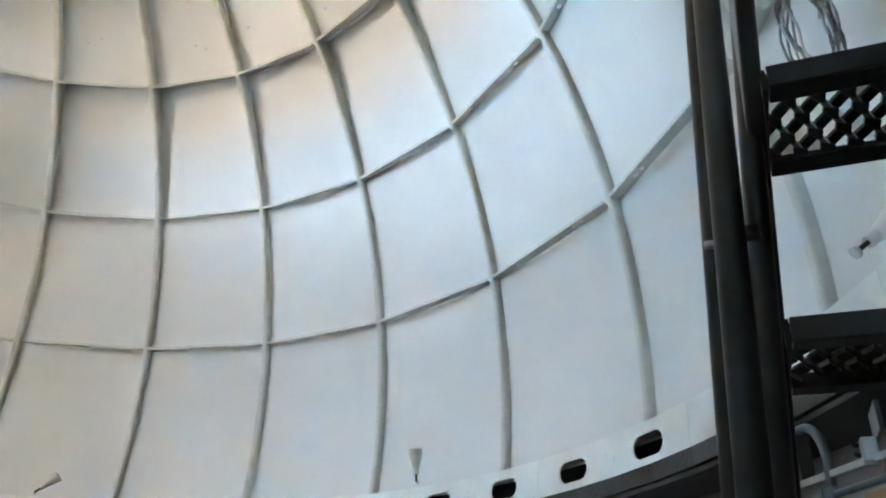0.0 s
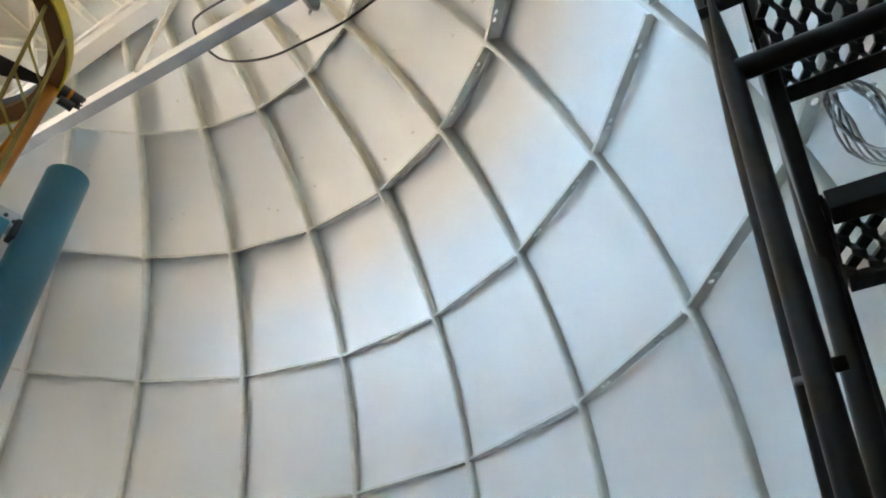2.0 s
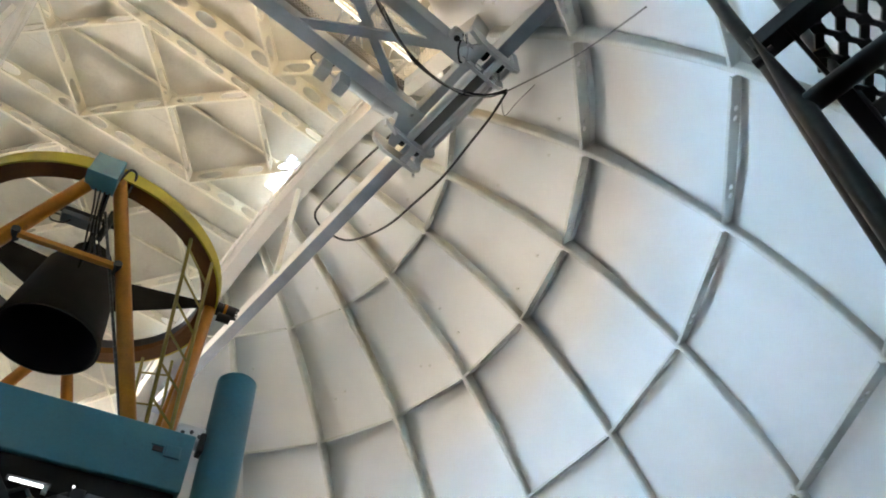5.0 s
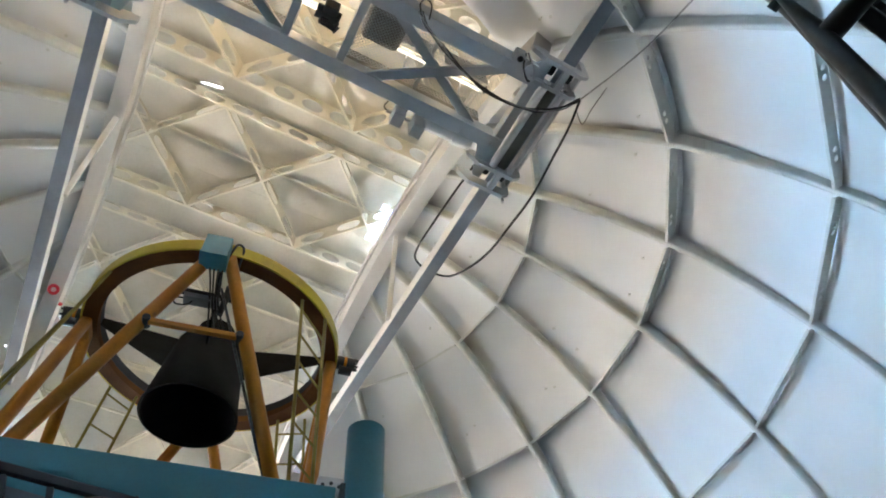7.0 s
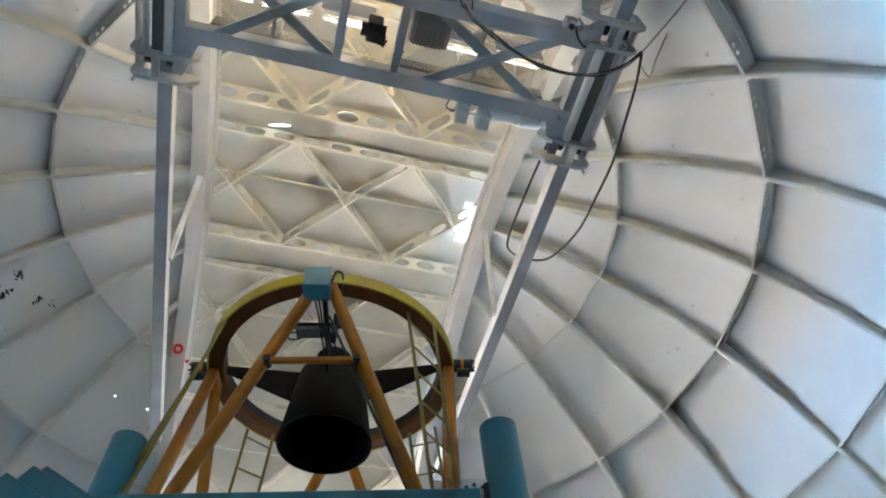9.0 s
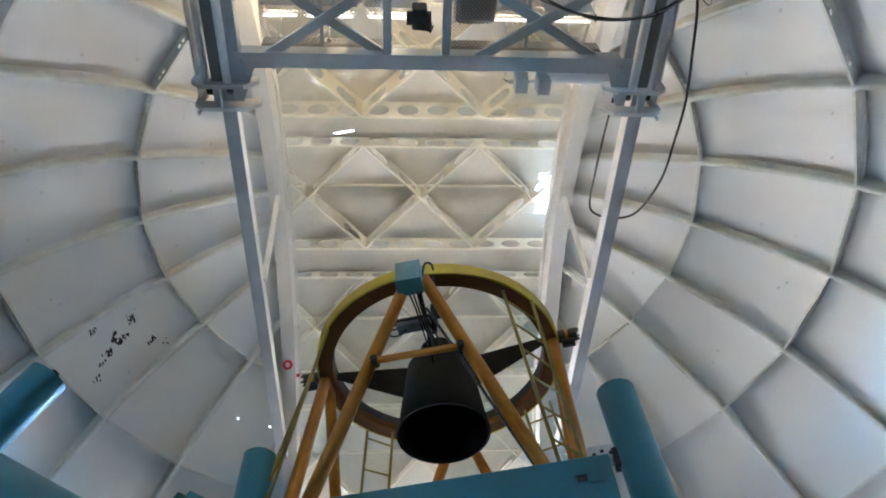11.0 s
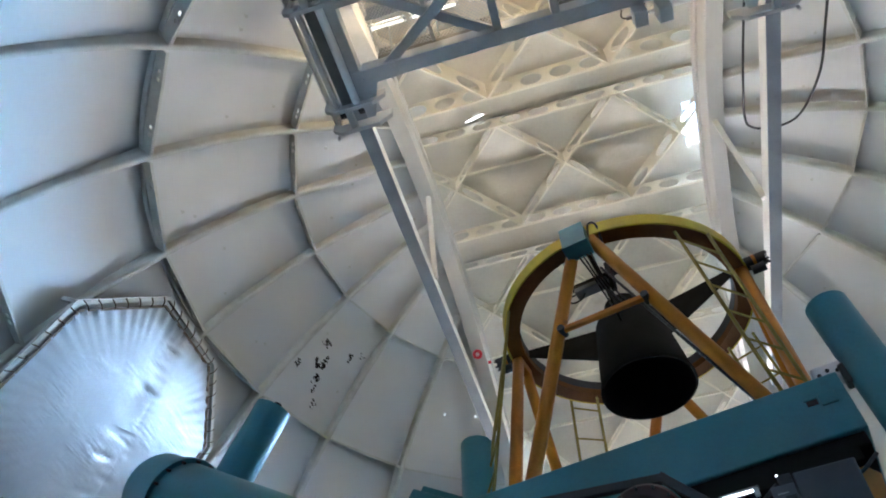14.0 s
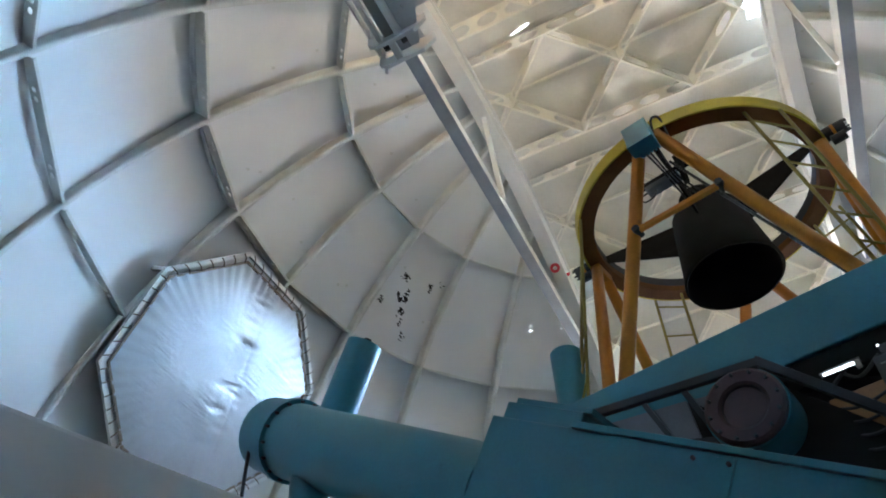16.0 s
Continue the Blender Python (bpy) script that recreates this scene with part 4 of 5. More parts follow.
shaft = part("bearing_tube", tube(along(1.42, -0.464, -2.20), along(3.95, -0.464, -2.20), 0.335, 48), TEAL, yoke, "teal round bearing tube", smooth=True)
part("end_flange", tube(along(3.88, -0.464, -2.20), along(3.95, -0.464, -2.20), 0.375, 48), TEAL, shaft, smooth=True)
part("end_cap", tube(along(3.95, -0.464, -2.20), along(4.30, -0.464, -2.20), 0.345, 48), TEAL, shaft, smooth=True)
for i in range(16):
    a = 2 * math.pi * i / 16
    dv, dy = 0.352 * math.cos(a), 0.352 * math.sin(a)
    part("bolt", tube(along(3.84, -0.464 + dv, -2.20 + dy), along(3.89, -0.464 + dv, -2.20 + dy), 0.013, 6), DARKSTEEL, shaft)
part("support_leg", tube(along(3.6, -0.5, -2.20), (-3.35, -2.10, -3.6), 0.17, 28), TEAL, yoke, "teal round leg", smooth=True)
part("lower_tube", tube(along(3.3, -0.95, -2.05), along(1.2, -0.95, -2.05), 0.12, 24), TEAL, yoke, smooth=True)
part("pier", box((1.6, 1.3, 1.9), (1.6, -2.2, -2.65), 0.03), TEAL, yoke)
ctube = part("balance_tube", tube((-3.95, -1.7, 1.5), (-3.36, -1.7, 2.66), 0.185, 36), TEAL, yoke, "teal balance tube square to the polar axis", smooth=True)
part("vent_plug", tube((-3.40, -1.66, 2.64), (-3.35, -1.66, 2.75), 0.04, 14), BLACK, ctube)
lead_top = along(4.23, -0.50, -2.42)
part("tube_lead", cable([lead_top, lead_top + Vector((-0.03, -0.02, -0.22)), lead_top + Vector((-0.03, -0.02, -0.9)), lead_top + Vector((0.02, -0.02, -2.2))], 0.016, 8), RUBBER, yoke, smooth=True)

# ---- instruments between the yoke arm and the telescope ----
bay = thing("instrument_bay", "dark steel instrument frame with grey panels beside the telescope", "instrument frame", TURN @ Matrix.Translation((0.055, 0, -0.065)))
part("roof_bar", bar((-1.12, -1.72, 0.79), (0.10, -1.72, 0.625), 0.05, 0.06, bevel=0.005), DARKSTEEL, bay)
part("roof_bar", bar((0.06, -1.72, 0.65), (0.95, -1.72, -0.40), 0.05, 0.06, bevel=0.005), DARKSTEEL, bay)
for a, b in (((-1.0, 0.70), (-0.45, 0.62)), ((-0.42, 0.61), (-0.02, 0.54))):
    outline = [(a[0], a[1]), (b[0], b[1]), (b[0] + 0.02, b[1] - 0.42), (a[0] + 0.25, a[1] - 0.30)]
    part("panel", plate(outline, [], 0.02, lambda x, z, t: (x, -1.66 + t, z)), BOXGREY, bay, "grey sheet panel")
# black sheet added to paint in the shaded inside of the bay
part("dark_backing", plate([(-1.1, 0.74), (0.06, 0.58), (0.86, -0.36), (-0.2, -0.45), (-1.05, 0.30)], [], 0.012, lambda x, z, t: (x, -1.585 + t, z)), VOIDBLACK, bay, "black sheet added for the dark inside of the bay")
part("mullion", bar((-0.72, -1.70, 0.70), (-0.58, -1.70, 0.30), 0.035, 0.035), DARKSTEEL, bay)
part("mullion", bar((-0.43, -1.70, 0.66), (-0.30, -1.70, 0.22), 0.04, 0.04), DARKSTEEL, bay)
part("lower_rail", bar((-1.0, -1.70, 0.45), (0.0, -1.70, 0.15), 0.05, 0.05), DARKSTEEL, bay)
hub = part("bearing_housing", tube((-0.07, -1.86, 0.29), (-0.07, -1.30, 0.29), 0.255, 44), TEAL, bay, "teal bearing housing", smooth=True)
part("bearing_flange", lathe([(0.135, 0), (0.245, 0), (0.245, 0.03), (0.225, 0.045), (0.155, 0.045), (0.135, 0.03)], 44, m=frame_between((-0.07, -1.862, 0.29), (-0.07, -1.95, 0.29))), MAROON, hub, "maroon ring flange", smooth=True)
part("bearing_cap", lathe([(0, 0), (0.134, 0), (0.134, 0.012), (0, 0.012)], 36, m=frame_between((-0.07, -1.862, 0.29), (-0.07, -1.95, 0.29))), MAROON, hub)
for i in range(12):
    a = 2 * math.pi * i / 12
    x, z = -0.07 + 0.21 * math.cos(a), 0.29 + 0.21 * math.sin(a)
    part("bolt", tube((x, -1.90, z), (x, -1.925, z), 0.011, 6), DARKSTEEL, hub)
part("base_beam", box((2.2, 0.2, 0.12), (0.1, -1.70, -0.55), 0.01), DARKSTEEL, bay)
for x in (-0.6, 0.75):
    part("post", box((0.08, 0.08, 1.0), (x, -1.62, -0.05), 0.006), DARKSTEEL, bay)
board = thing("plywood_board", "bare plywood board with cables beside the instruments", "board", TURN @ Matrix.Translation((0.03, 0, -0.05)))
part("board", box((0.42, 0.03, 0.44), (0.56, -1.52, 0.08), 0.004, m=pose(0, 0, 0)), WOOD, board)
for i in range(4):
    z = 0.22 - 0.09 * i
    part("lead", cable([(0.36, -1.56, z), (0.5, -1.60, z - 0.06), (0.66, -1.58, z - 0.02), (0.80, -1.56, z + 0.06)], 0.010), RUBBER, board, smooth=True)
inspection = thing("inspection_lamp", "short lit white tube lamp under the telescope", "lamp", TURN @ Matrix.Translation((0.03, 0, -0.02)))
part("tube", bar((0.40, -1.66, 0.365), (0.585, -1.66, 0.360), 0.016, 0.016, bevel=0.005), COLDLIGHT, inspection, "glowing tube")
part("holder", box((0.03, 0.03, 0.05), (0.60, -1.66, 0.345), 0.004), BASEWHITE, inspection)
part("batten", box((0.24, 0.04, 0.02), (0.50, -1.62, 0.392), 0.004), BOXGREY, inspection)
# glowing bulbs added for two bright spots whose source is unknown
for x, y, z in ((-0.30, -1.66, 0.20), (0.77, -1.64, 0.395)):
    bulb = thing("bright_spot", "tiny white bulb added for a bright spot among the instruments", "lamp", TURN @ Matrix.Translation((x, y, z)), group="pilot bulbs")
    part("glass", lathe([(0, -0.009), (0.006, -0.006), (0.008, 0.0), (0.006, 0.006), (0, 0.009)], 16), COLDLIGHT, bulb, "glowing bead", smooth=True)
    part("socket", tube((0, 0.0, 0.007), (0, 0.05, 0.028), 0.008, 10), BLACK, bulb)
rack = thing("control_box", "grey electronics cabinet with two dark sockets", "control box", TURN @ Matrix.Translation((-0.04, 0, -0.11)))
tilt = pose(0.90, -1.70, 0.17, 0, 3, 0)
part("case", box((0.34, 0.25, 0.42), (0.15, 0, 0.01), 0.012, m=tilt), RACKGREY, rack)
drawer = part("side_unit", box((0.135, 0.24, 0.37), (-0.09, -0.004, -0.02), 0.008, m=tilt), RACKGREY, rack, "narrow grey unit with sockets")
for z in (0.06, -0.05):
    part("socket", box((0.06, 0.02, 0.06), (-0.065, -0.122, z), 0.004, m=tilt), BLACK, drawer)
for z in (0.11, 0.01, -0.10):
    part("legend", box((0.06, 0.004, 0.008), (-0.10, -0.126, z), m=tilt), LEGEND, drawer)
for x, z in ((0.03, -0.03), (0.045, -0.08), (0.16, -0.05)):
    part("mark", box((0.024, 0.004, 0.026), (x, -0.127, z), m=tilt), LEGEND, rack)
cluster = thing("under_mirror_frame", "dark frame and wiring hung below the centre box", "frame", TURN)
# this bar is blackened too, for the shade of the gap it hangs in
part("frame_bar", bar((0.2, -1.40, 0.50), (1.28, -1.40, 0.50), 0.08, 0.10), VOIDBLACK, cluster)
part("frame_bar", bar((1.1, -1.3, 0.52), (1.1, -1.3, -0.4), 0.06, 0.06), DARKSTEEL, cluster)
part("orange_brace", bar((1.24, -1.25, 0.50), (1.06, -1.15, -0.5), 0.28, 0.10, bevel=0.01), ORANGE, cluster, "orange brace")
for i in range(5):
    part("lead", cable([(0.3 + 0.2 * i, -1.42, 0.46), (0.4 + 0.2 * i, -1.46, 0.36), (0.55 + 0.2 * i, -1.44, 0.46)], 0.012), RUBBER, cluster, smooth=True)

# ---- rolling stair beside the camera ----
stair = thing("rolling_stair", "black painted steel rolling stair with expanded metal treads", "stair")
RISE, RUN, YA, YB = 0.22, 0.155, -6.06, -6.72


def grating(x0, x1, y0, y1, z, pitch=0.029, h=0.032):
    """Expanded metal: long diamonds whose slanted strands meet at wide bonds."""
    verts, faces = [], []

    def strand(p, q, w, t):
        d = Vector((q[0] - p[0], q[1] - p[1], 0)).normalized()
        n = Vector((-d.y, d.x, 0)) * w / 2
        k = len(verts)
        for c in (p, q):
            for side in (-1, 1):
                for up in (0, t):
                    # the strands stand half turned out of the sheet
                    verts.append((c[0] + side * n.x, c[1] + side * n.y, c[2] + up + side * w * 0.35))
        faces.extend([(k, k + 1, k + 5, k + 4), (k + 2, k + 3, k + 7, k + 6), (k, k + 2, k + 6, k + 4), (k + 1, k + 3, k + 7, k + 5), (k, k + 1, k + 3, k + 2), (k + 4, k + 5, k + 7, k + 6)])
    n = int((y0 - y1) / pitch)
    rows = int(math.ceil((x1 - x0) / h)) + 1
    for r in range(rows):
        x = x0 - 0.006 + r * h
        for i in range(n):
            y = y0 - (i + 0.5 * (r % 2)) * pitch
            strand((x - 0.008, y, z), (x + 0.008, y, z), 0.014, 0.006)
            if r < rows - 1:
                for side in (-1, 1):
                    strand((x + 0.006, y + side * 0.002, z), (x + h - 0.006, y + side * (pitch / 2 - 0.002), z + 0.002), 0.0085, 0.005)
    me = bpy.data.meshes.new("grating")
    me.from_pydata(verts, [], faces)
    return me


def angle_bar(x, z, y0, y1, way):
    """A 27 mm steel angle: an upright leg at x, and a flat leg that runs from it at its foot."""
    ym, ln = (y0 + y1) / 2, y0 - y1
    bm = box((0.004, ln, 0.028), (x, ym, z - 0.012), 0.001)
    return box((0.025, ln, 0.004), (x + way * 0.0145, ym, z - 0.024), 0.001, bm)


for k in range(-6, 3):
    z, x = -1.476 + RISE * (k - 1), 0.25 - RUN * (k - 1)
    deep = 0.155
    if k == 2:
        x, z, deep = 0.115, -1.215, 0.205
    lean = 0.055 * RISE * (1 - k) if k < 2 else 0.0
    ya, yb = YA + lean, YB + lean
    tread = part("tread", angle_bar(x, z, ya if k < 2 else -6.012, yb, 1), STAIRPAINT, stair)
    part("rear_lip", angle_bar(x + deep, z - 0.005, ya, yb, -1), STAIRPAINT, tread)
    part("side_lip", box((deep - 0.008, 0.006, 0.03), (x + deep / 2, ya + 0.004, z - 0.012), 0.001), STAIRPAINT, tread)
    mesh_part("grating", grating(x + 0.02, x + deep - 0.01, ya - 0.006, yb + 0.01, z - 0.012), STAIRPAINT, tread)
for y in (YA + 0.014, YB - 0.014):
    a = Vector((0.25 + 9.6 * RUN, y + 0.055 * 9.6 * RISE, -1.476 - 9.6 * RISE)) + Vector((0.817, 0, 0.576)) * 0.06
    b = Vector((0.25 - 0.65 * RUN, y - 0.055 * 0.65 * RISE, -1.476 + 0.65 * RISE)) + Vector((0.817, 0, 0.576)) * 0.06
    part("stringer", bar(a, b, 0.12, 0.020, bevel=0.004, up=(0, 1, 0)), STAIRPAINT, stair)
for y, lean in ((-6.0145, 0.05), (-6.79, 0.0)):
    leg = part("rear_leg", tube((0.125, y + 2.15 * lean, -3.55), (0.125, y, -1.36), 0.0118, 24), STAIRPAINT, stair, "worn black tube leg", smooth=True)
    flat = bmesh.new()
    rings = []
    for q in range(7):
        u = q / 6
        wide, thin = 0.0118 * (1 + 0.45 * u), 0.0118 * (1 - 0.75 * u)
        c = Vector((0.125 - 0.008 * u, y - 0.006 * u, -1.362 + 0.13 * u))
        rings.append([flat.verts.new(c + Vector((wide * math.cos(v), thin * math.sin(v), 0))) for v in (2 * math.pi * w / 16 for w in range(16))])
    for r0, r1 in zip(rings, rings[1:]):
        for w in range(16):
            flat.faces.new((r0[w], r0[(w + 1) % 16], r1[(w + 1) % 16], r1[w]))
    flat.faces.new(rings[-1])
    part("flattened_end", flat, STAIRPAINT, leg, smooth=True)
    part("caster", tube((0.125, y + 2.15 * lean - 0.02, -3.56), (0.125, y + 2.15 * lean + 0.02, -3.56), 0.04, 18), RUBBER, leg)
    part("bolt", tube((0.118, y + 0.012, -1.262), (0.118, y - 0.016, -1.262), 0.007, 8), DARKSTEEL, leg)
    g = lean / 0.05
    rail = [(0.15, y + 0.118 * g, -3.5), (0.15, y + 0.0285 * g, -1.72), (0.15, y + 0.0175 * g, -1.5), (0.15, y + 0.003, -1.26), (0.14, y, -1.08), (0.14, y - 0.016, -0.6), (0.14, y - 0.03, -0.3)]
    part("handrail", cable(rail, 0.0105, 14), STAIRPAINT, stair, smooth=True)
    in_y = y - 0.006 if y > -6.4 else y + 0.03
    part("post", tube((0.30, in_y + 0.07 * g, -2.6), (0.30, in_y - 0.115 * g, -0.3), 0.0125, 16), STAIRPAINT, stair, smooth=True)
    part("top_rail", cable([(0.14, y - 0.03, -0.31), (0.17, y - 0.04, -0.25), (0.27, in_y - 0.115 * g, -0.25), (0.30, in_y - 0.115 * g, -0.31)], 0.0105, 12), STAIRPAINT, stair, smooth=True)
part("cross_bar", tube((0.128, -6.012, -1.374), (0.128, -6.79, -1.395), 0.0135, 18), STAIRPAINT, stair, smooth=True)
part("rod_clip", box((0.006, 0.010, 0.006), (0.137, -5.981, -1.749), 0.0015), STEEL, stair)
part("spacer", box((0.012, 0.018, 0.010), (0.15, -6.010, -1.735), 0.002), STAIRPAINT, stair)

# ---- laced silver cover over the dome port ----
N = Vector((-0.85, -0.050, 0.46)).normalized()
U = Vector((0, 0, 1)).cross(N).normalized()
V = N.cross(U)
cover_m = Matrix((U, V, N)).transposed().to_4x4()
cover_m.translation = Vector((-0.85, -0.084, 0.52)).normalized() * 7.18 - U * 0.45 - V * 0.08
cover_m = cover_m @ Matrix.Scale(1.04, 4)
cover = thing("laced_cover", "silver foil sheet laced into an eight-sided white frame", "cover", cover_m)
OCT = [(1.60, 0.50), (0.76, 1.45), (-0.53, 1.50), (-1.48, 0.77), (-1.60, -0.52), (-0.80, -1.45), (0.72, -1.42), (1.56, -0.75)]


def inset(poly, d):
    out = []
    c = Vector((sum(p[0] for p in poly), sum(p[1] for p in poly))) / len(poly)
    for p in poly:
        v = Vector(p) - c
        out.append(tuple(c + v * (1 - d / v.length)))
    return out


def rim(outer, inner, z, thick):
    return plate(outer, [inner], thick, lambda x, y, t: (x, y, z + t))


part("frame", rim(OCT, inset(OCT, 0.055), 0.0, 0.05), BASEWHITE, cover, "white steel frame")
foil_poly = inset(OCT, 0.13)
bm = bmesh.new()
LACES = 7
rings_n, per_side = 44, 28
seg_n = 8 * per_side
edge = []
for i in range(8):
    a, b = Vector(foil_poly[i]), Vector(foil_poly[(i + 1) % 8])
    edge += [a.lerp(b, k / per_side) for k in range(per_side)]
cen = sum(edge, Vector((0, 0))) / len(edge)
seam_dir = Vector((0.28, 0.96)).normalized()
seam_side = Vector((-seam_dir.y, seam_dir.x))


def foil_height(p, f, k, reach):
    """How far the sheet stands out: slack in the middle, puckers at the laces, creases across the seam."""
    rim_gap = (1 - f) * reach
    u = (k % per_side) / per_side
    pucker = 0.019 * math.cos(2 * math.pi * LACES * u + 0.9 * math.sin(k * 0.31)) * math.exp(-rim_gap / 0.16) * (0.45 + 0.9 * abs(noise.noise((p.x * 1.7, p.y * 1.7, 8.0))))
    along_seam, off = (p - cen).dot(seam_dir), (p - cen).dot(seam_side) - 0.30
    crease = noise.noise((along_seam * 11.0, off * 1.6, 1.0))
    crease = max(0.0, crease - 0.05) * math.exp(-((off + 0.13) / 0.17) ** 2) * (0.3 + max(0.0, noise.noise((along_seam * 1.5, 0.0, 5.0)) + 0.35))
    ridge = 0.006 * math.exp(-abs(off) / 0.018)
    return -0.004 * (1 - f * f) + pucker + 0.065 * crease + ridge + 0.012 * noise.noise((p.x * 2.1, p.y * 2.1, 3.0))


centre = bm.verts.new((cen.x, cen.y, -0.004))
prev = None
for r in range(1, rings_n + 1):
    f = r / rings_n
    row = []
    for k, e in enumerate(edge):
        p = cen.lerp(e, f)
        row.append(bm.verts.new((p.x, p.y, foil_height(p, f, k, (e - cen).length))))
    for k in range(seg_n):
        if prev is None:
            bm.faces.new((centre, row[k], row[(k + 1) % seg_n]))
        else:
            bm.faces.new((prev[k], row[k], row[(k + 1) % seg_n], prev[(k + 1) % seg_n]))
    prev = row
sheet = part("foil_sheet", bm, FOIL, cover, "wrinkled silver foil sheet", smooth=True)
part("hem", rim(inset(OCT, 0.115), inset(OCT, 0.15), -0.002, 0.012), HEM, sheet, "brown hem")
for i in range(8):
    a, b = Vector(OCT[i]), Vector(OCT[(i + 1) % 8])
    c, d = Vector(foil_poly[i]), Vector(foil_poly[(i + 1) % 8])
    n = LACES
    for k in range(n):
        p, q = a.lerp(b, (k + 0.4) / n), c.lerp(d, (k + 0.65) / n)
        part("lacing", cable([(p.x, p.y, -0.03), ((p.x + q.x) / 2, (p.y + q.y) / 2, -0.045), (q.x, q.y, -0.012)], 0.007, 5, 3), HEM, cover, smooth=True)
for i in range(0, 8, 2):
    p = Vector(OCT[i])
    part("stand_off", bar((p.x * 0.98, p.y * 0.98, 0.02), (p.x * 0.98, p.y * 0.98, 0.62), 0.05, 0.05), BASEWHITE, cover)

# ---- small things ----
CABINET = material("cabinet_paint", (0.78, 0.78, 0.77), 0.5, var=0.02, scale=1.5, fine=60, bump=0.05)
cab = thing("tall_cabinet", "plain pale grey tall cabinet beside the stair", "cabinet", pose(-1.66, -5.25, -3.6, 0, 0, -17))
part("body", box((0.50, 1.5, 2.12), (-0.005, 0, 1.06), 0.004), CABINET, cab)
part("side_panel", box((0.006, 1.49, 2.10), (0.249, 0, 1.06), 0.002), CABINET, cab)


def floodlight(at, turn, lean):
    f = thing("floodlight", "small white cup floodlight on the dome base ring", "floodlight", pose(*at, 0, lean, turn), group="floodlights on the base ring")
    part("foot", tube((0, 0, -0.10), (0, 0, -0.08), 0.03, 14), BASEWHITE, f)
    part("stem", tube((0, 0, -0.08), (0, 0, 0.0), 0.012, 10), DARKSTEEL, f)
    part("socket", tube((0, 0, 0.0), (0, 0, 0.07), 0.032, 18), BASEWHITE, f, smooth=True)
    part("cup", lathe([(0.03, 0.06), (0.036, 0.06), (0.07, 0.19), (0.072, 0.25), (0.066, 0.25), (0.064, 0.19)], 28), BASEWHITE, f, smooth=True)
    part("lens", lathe([(0, 0.238), (0.066, 0.238), (0.066, 0.244), (0, 0.244)], 28), BOXGREY, f)
    return f


floodlight((6.62, -2.78, -0.21), -30, -8)
floodlight((6.68, 2.61, -0.22), -60, 45)
floodlight((2.96, -6.65, -0.18), -70, 50)

coil = thing("cable_coil", "coil of grey twin cable hung on the dome wall", "cable")
cc, cu = Vector((2.66, -6.60, 0.95)), Vector((0.93, 0.37, 0))
cv = Vector((0.12, -0.30, -0.94)).normalized()
for i in range(9):
    rr = 0.20 + 0.008 * i
    pts = [cc + cu * (rr * (0.55 + 0.02 * i) * math.cos(a) + 0.004 * i) + cv * (rr * 1.15 * math.sin(a)) + cu.cross(cv) * (0.03 * math.sin(3 * a + i)) for a in (2 * math.pi * k / 14 for k in range(15))]
    part("turn", cable(pts, 0.0075, 6, 3), CABLEGREY if i % 3 else STEEL, coil, smooth=True)
part("tie", box((0.10, 0.03, 0.03), cc - cu * 0.11, 0.006), BASEWHITE, coil)
part("hook", tube(cc - cv * 0.24, cc - cv * 0.24 + on_dome(1, -68, 8) * 0.22, 0.010, 8), STEEL, coil)

marker = thing("red_beacon", "small red plastic ring fixed on the slit arch", "marker", look((-2.19, 2.885, 6.42), (-0.4, -6, -2.1)))
part("ring", lathe([(0.034, -0.02), (0.078, -0.02), (0.085, 0.0), (0.078, 0.02), (0.034, 0.02)], 24), RED, marker, smooth=True)
part("hub", tube((0, 0, -0.02), (0, 0, 0.03), 0.018, 12), RED, marker)
part("bracket", tube((0, 0, -0.12), (0, 0, -0.015), 0.012, 8), BASEWHITE, marker)
tag = part("red_tag", box((0.07, 0.03, 0.05), (-2.05, 3.16, 6.44), 0.006), RED)
tagged(tag, "small red tag hung on the arch conduit", "tag")

for p in ((3.68, 3.64, 5.37), (3.94, 4.01, 4.9), (4.22, 4.33, 4.37)):
    h = part("wall_hook", cable([(0, 0, 0), (-0.03, -0.03, 0.0), (-0.05, -0.05, -0.05), (-0.03, -0.03, -0.10)], 0.014, 8), RUBBER, None, matrix=pose(*p))
    tagged(h, "small black cable hook on a dome rib", "hook", group="hooks on the rib")

bm = bmesh.new()
rnd = random.Random(4)
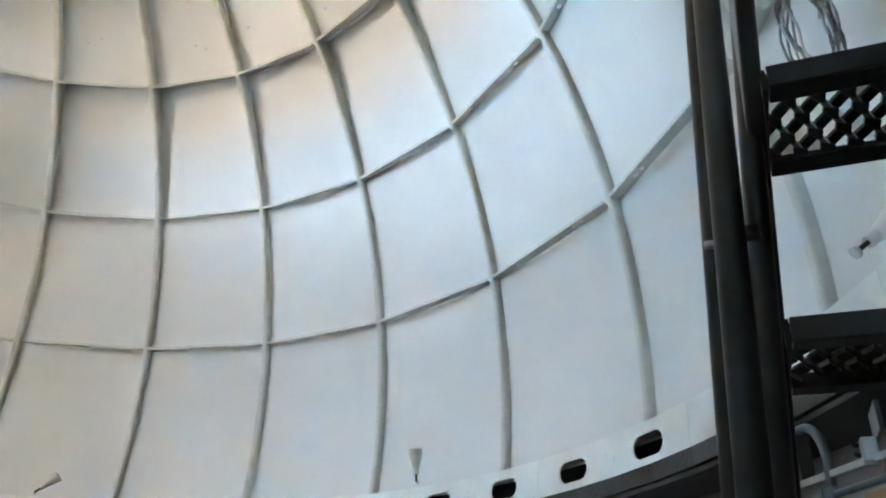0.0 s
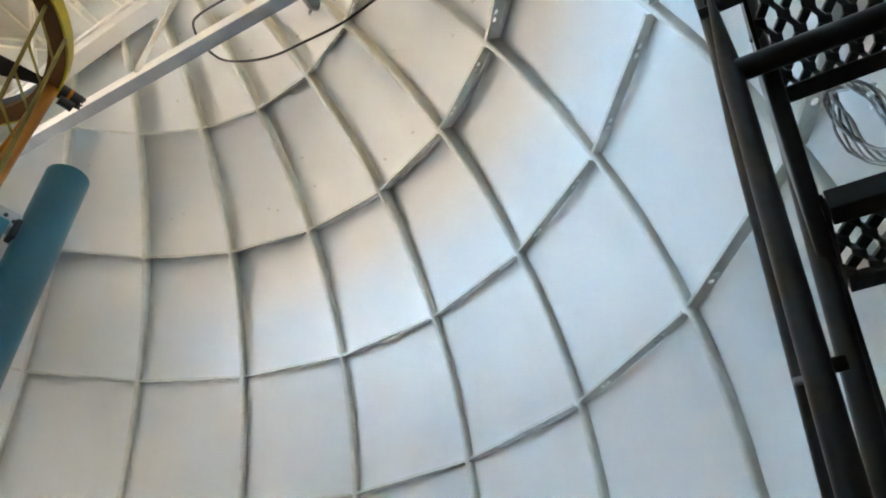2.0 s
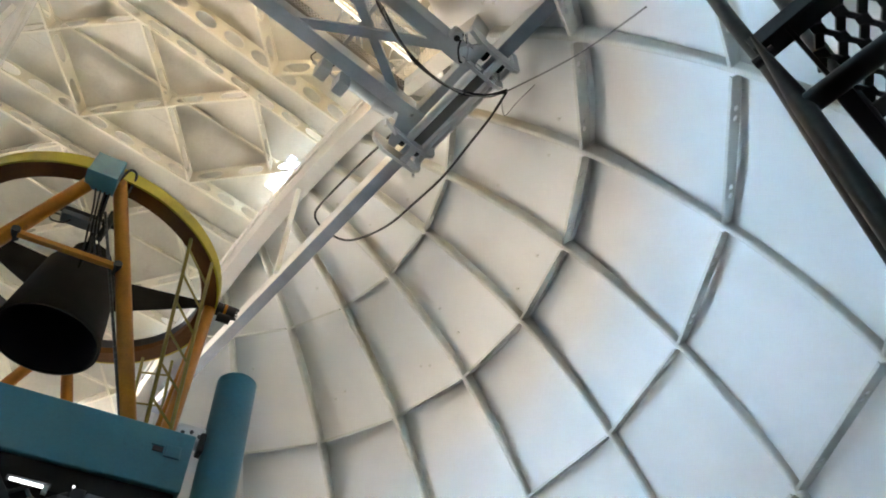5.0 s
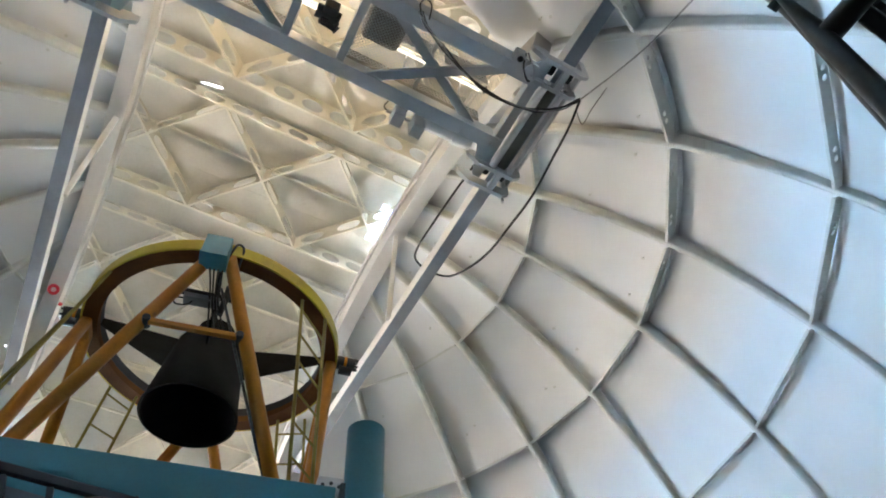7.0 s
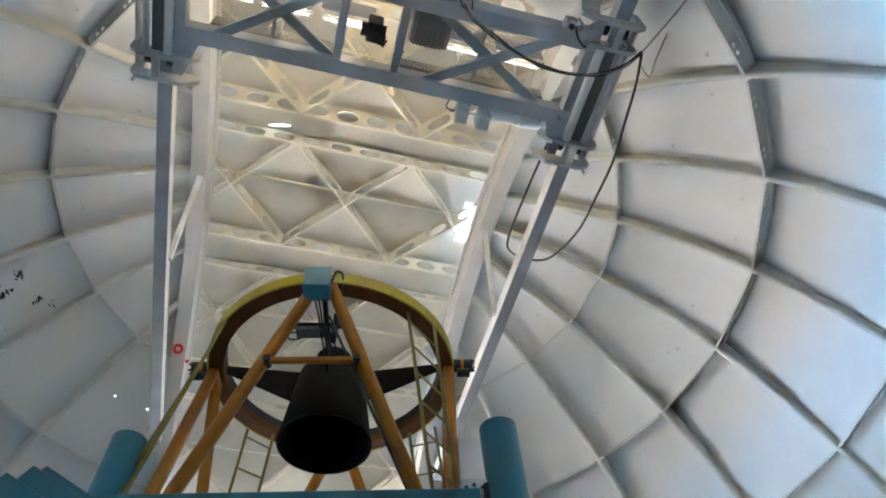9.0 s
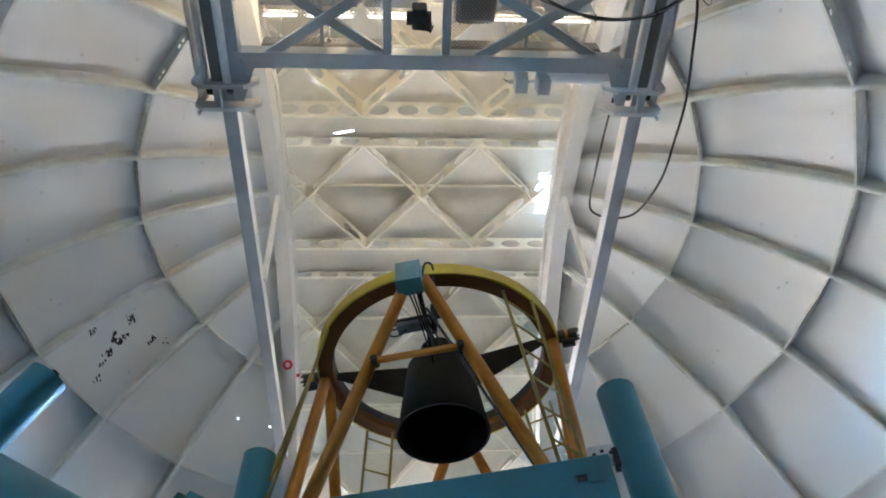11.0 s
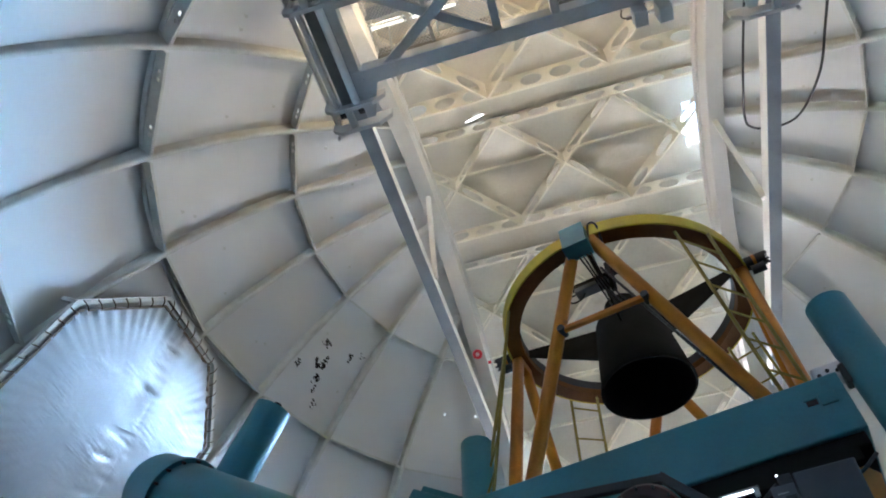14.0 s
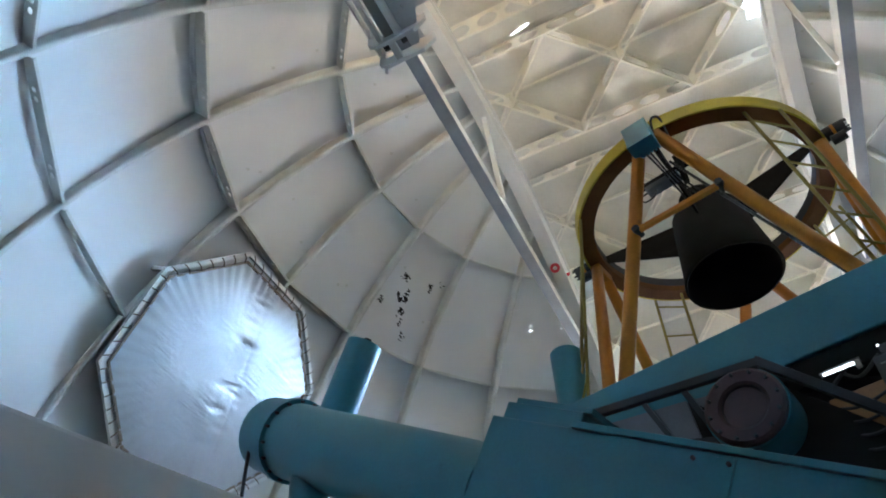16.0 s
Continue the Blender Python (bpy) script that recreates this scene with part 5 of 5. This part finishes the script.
for px, py, pz, size, count in ((-4.77, 1.49, 5.73, 0.055, 5), (-4.47, 1.75, 5.89, 0.085, 7), (-4.31, 1.52, 6.07, 0.05, 6), (-4.11, 1.99, 6.07, 0.05, 4), (-3.97, 2.1, 6.15, 0.045, 2), (-4.62, 1.9, 5.72, 0.06, 6), (-4.70, 2.02, 5.62, 0.035, 4), (-4.78, 2.17, 5.50, 0.045, 3)):
    c = Vector((px, py, pz)).normalized()
    a = c.orthogonal().normalized()
    b = c.cross(a)
    for i in range(count * 2):
        o = c * (R_CAP - 0.004) + a * rnd.gauss(0, size * 0.6) + b * rnd.gauss(0, size * 0.75)
        r, n, lean = size * rnd.uniform(0.35, 0.85), rnd.randint(5, 8), rnd.uniform(0.2, 1.3)
        st = rnd.uniform(0.25, 0.7)
        fa, fb = a * math.cos(lean) + b * math.sin(lean), b * math.cos(lean) - a * math.sin(lean)
        ring_v = []
        for k in range(n):
            q, rr = 2 * math.pi * k / n, r * rnd.uniform(0.45, 1.25)
            ring_v.append(bm.verts.new(o + fa * (rr * math.cos(q)) + fb * (rr * st * math.sin(q))))
        top_v = [bm.verts.new(v.co - c * (0.003 + 0.0004 * i)) for v in ring_v]
        bm.faces.new(top_v)
        for k in range(n):
            bm.faces.new((ring_v[k], ring_v[(k + 1) % n], top_v[(k + 1) % n], top_v[k]))
peel = part("peeled_patches", bm, PEEL)
tagged(peel, "dark flakes where the dome paint has peeled off", "peeled paint", kind="stuff")

# pipework on the wall under the track
pipes = thing("wall_conduit", "blue-grey conduit bend with a junction box under the track", "conduit")
part("bend", cable([(3.44, -6.24, -0.90), (3.357, -6.279, -0.915), (3.30, -6.31, -0.975), (3.273, -6.323, -1.051), (3.27, -6.325, -1.139), (3.275, -6.322, -1.204)], 0.022, 14), CONDUIT, pipes, smooth=True)
part("junction_box", box((0.10, 0.07, 0.06), (3.30, -6.31, -1.235), 0.008), CONDUIT, pipes)
part("run", tube((3.6, -6.15, -1.235), (2.70, -6.62, -1.255), 0.016, 12), CONDUIT, pipes, smooth=True)
bracket = thing("track_bracket", "pale steel ledge with bolted brackets under the track", "bracket")
part("ledge", bar((3.70, -6.10, -1.135), (2.75, -6.58, -1.175), 0.012, 0.03, bevel=0.002), STEEL, bracket)
part("block", box((0.07, 0.06, 0.10), (2.99, -6.46, -1.13), 0.008), STEEL, bracket)
part("block", box((0.05, 0.06, 0.20), (3.46, -6.25, -1.03), 0.006), TRACKBLACK, bracket, "rusty bolted plate")
part("plate", box((0.20, 0.02, 0.12), (2.93, -6.50, -1.03), 0.004, m=None), BOXGREY, bracket, "small grey plate")
for i in range(3):
    part("bolt", tube((3.45, -6.20, -1.09 + 0.06 * i), (3.44, -6.185, -1.09 + 0.06 * i), 0.014, 8), STEEL, bracket)
for i in range(2):
    part("bolt", tube((2.98, -6.42, -1.15 + 0.04 * i), (2.97, -6.405, -1.15 + 0.04 * i), 0.010, 8), DARKSTEEL, bracket)
crate = part("wooden_case", box((0.34, 0.30, 0.34), (0, 0, 0), 0.01), WOOD, None, matrix=pose(2.93, -6.62, -1.47, 0, 0, -62))
tagged(crate, "brown wooden case on the shelf below the track", "case")
shelf_m = pose(2.90, -6.64, -1.66, 0, 0, -62)
shelf = thing("wall_shelf", "dark steel shelf on two legs below the track", "shelf", shelf_m)
part("board", box((0.8, 0.40, 0.04), (0, 0, 0), 0.004), DARKSTEEL, shelf)
for x in (-0.37, 0.37):
    for y in (-0.17, 0.17):
        part("leg", box((0.04, 0.04, 1.92), (x, y, -0.98), 0.003), DARKSTEEL, shelf)

# two glowing discs on the dome skin, standing in for bolt holes with daylight
for c in ((-3.01, 3.665, 5.949), (-2.53, 3.943, 5.997)):
    c = Vector(c).normalized() * (R_CAP - 0.004)
    hole = part("hole_glow", tube((0, 0, 0), (0, 0, 0.003), 0.016, 12), COLDLIGHT, dome, "glowing disc added for a bolt hole with daylight", matrix=frame_between(c, c * 0.9))
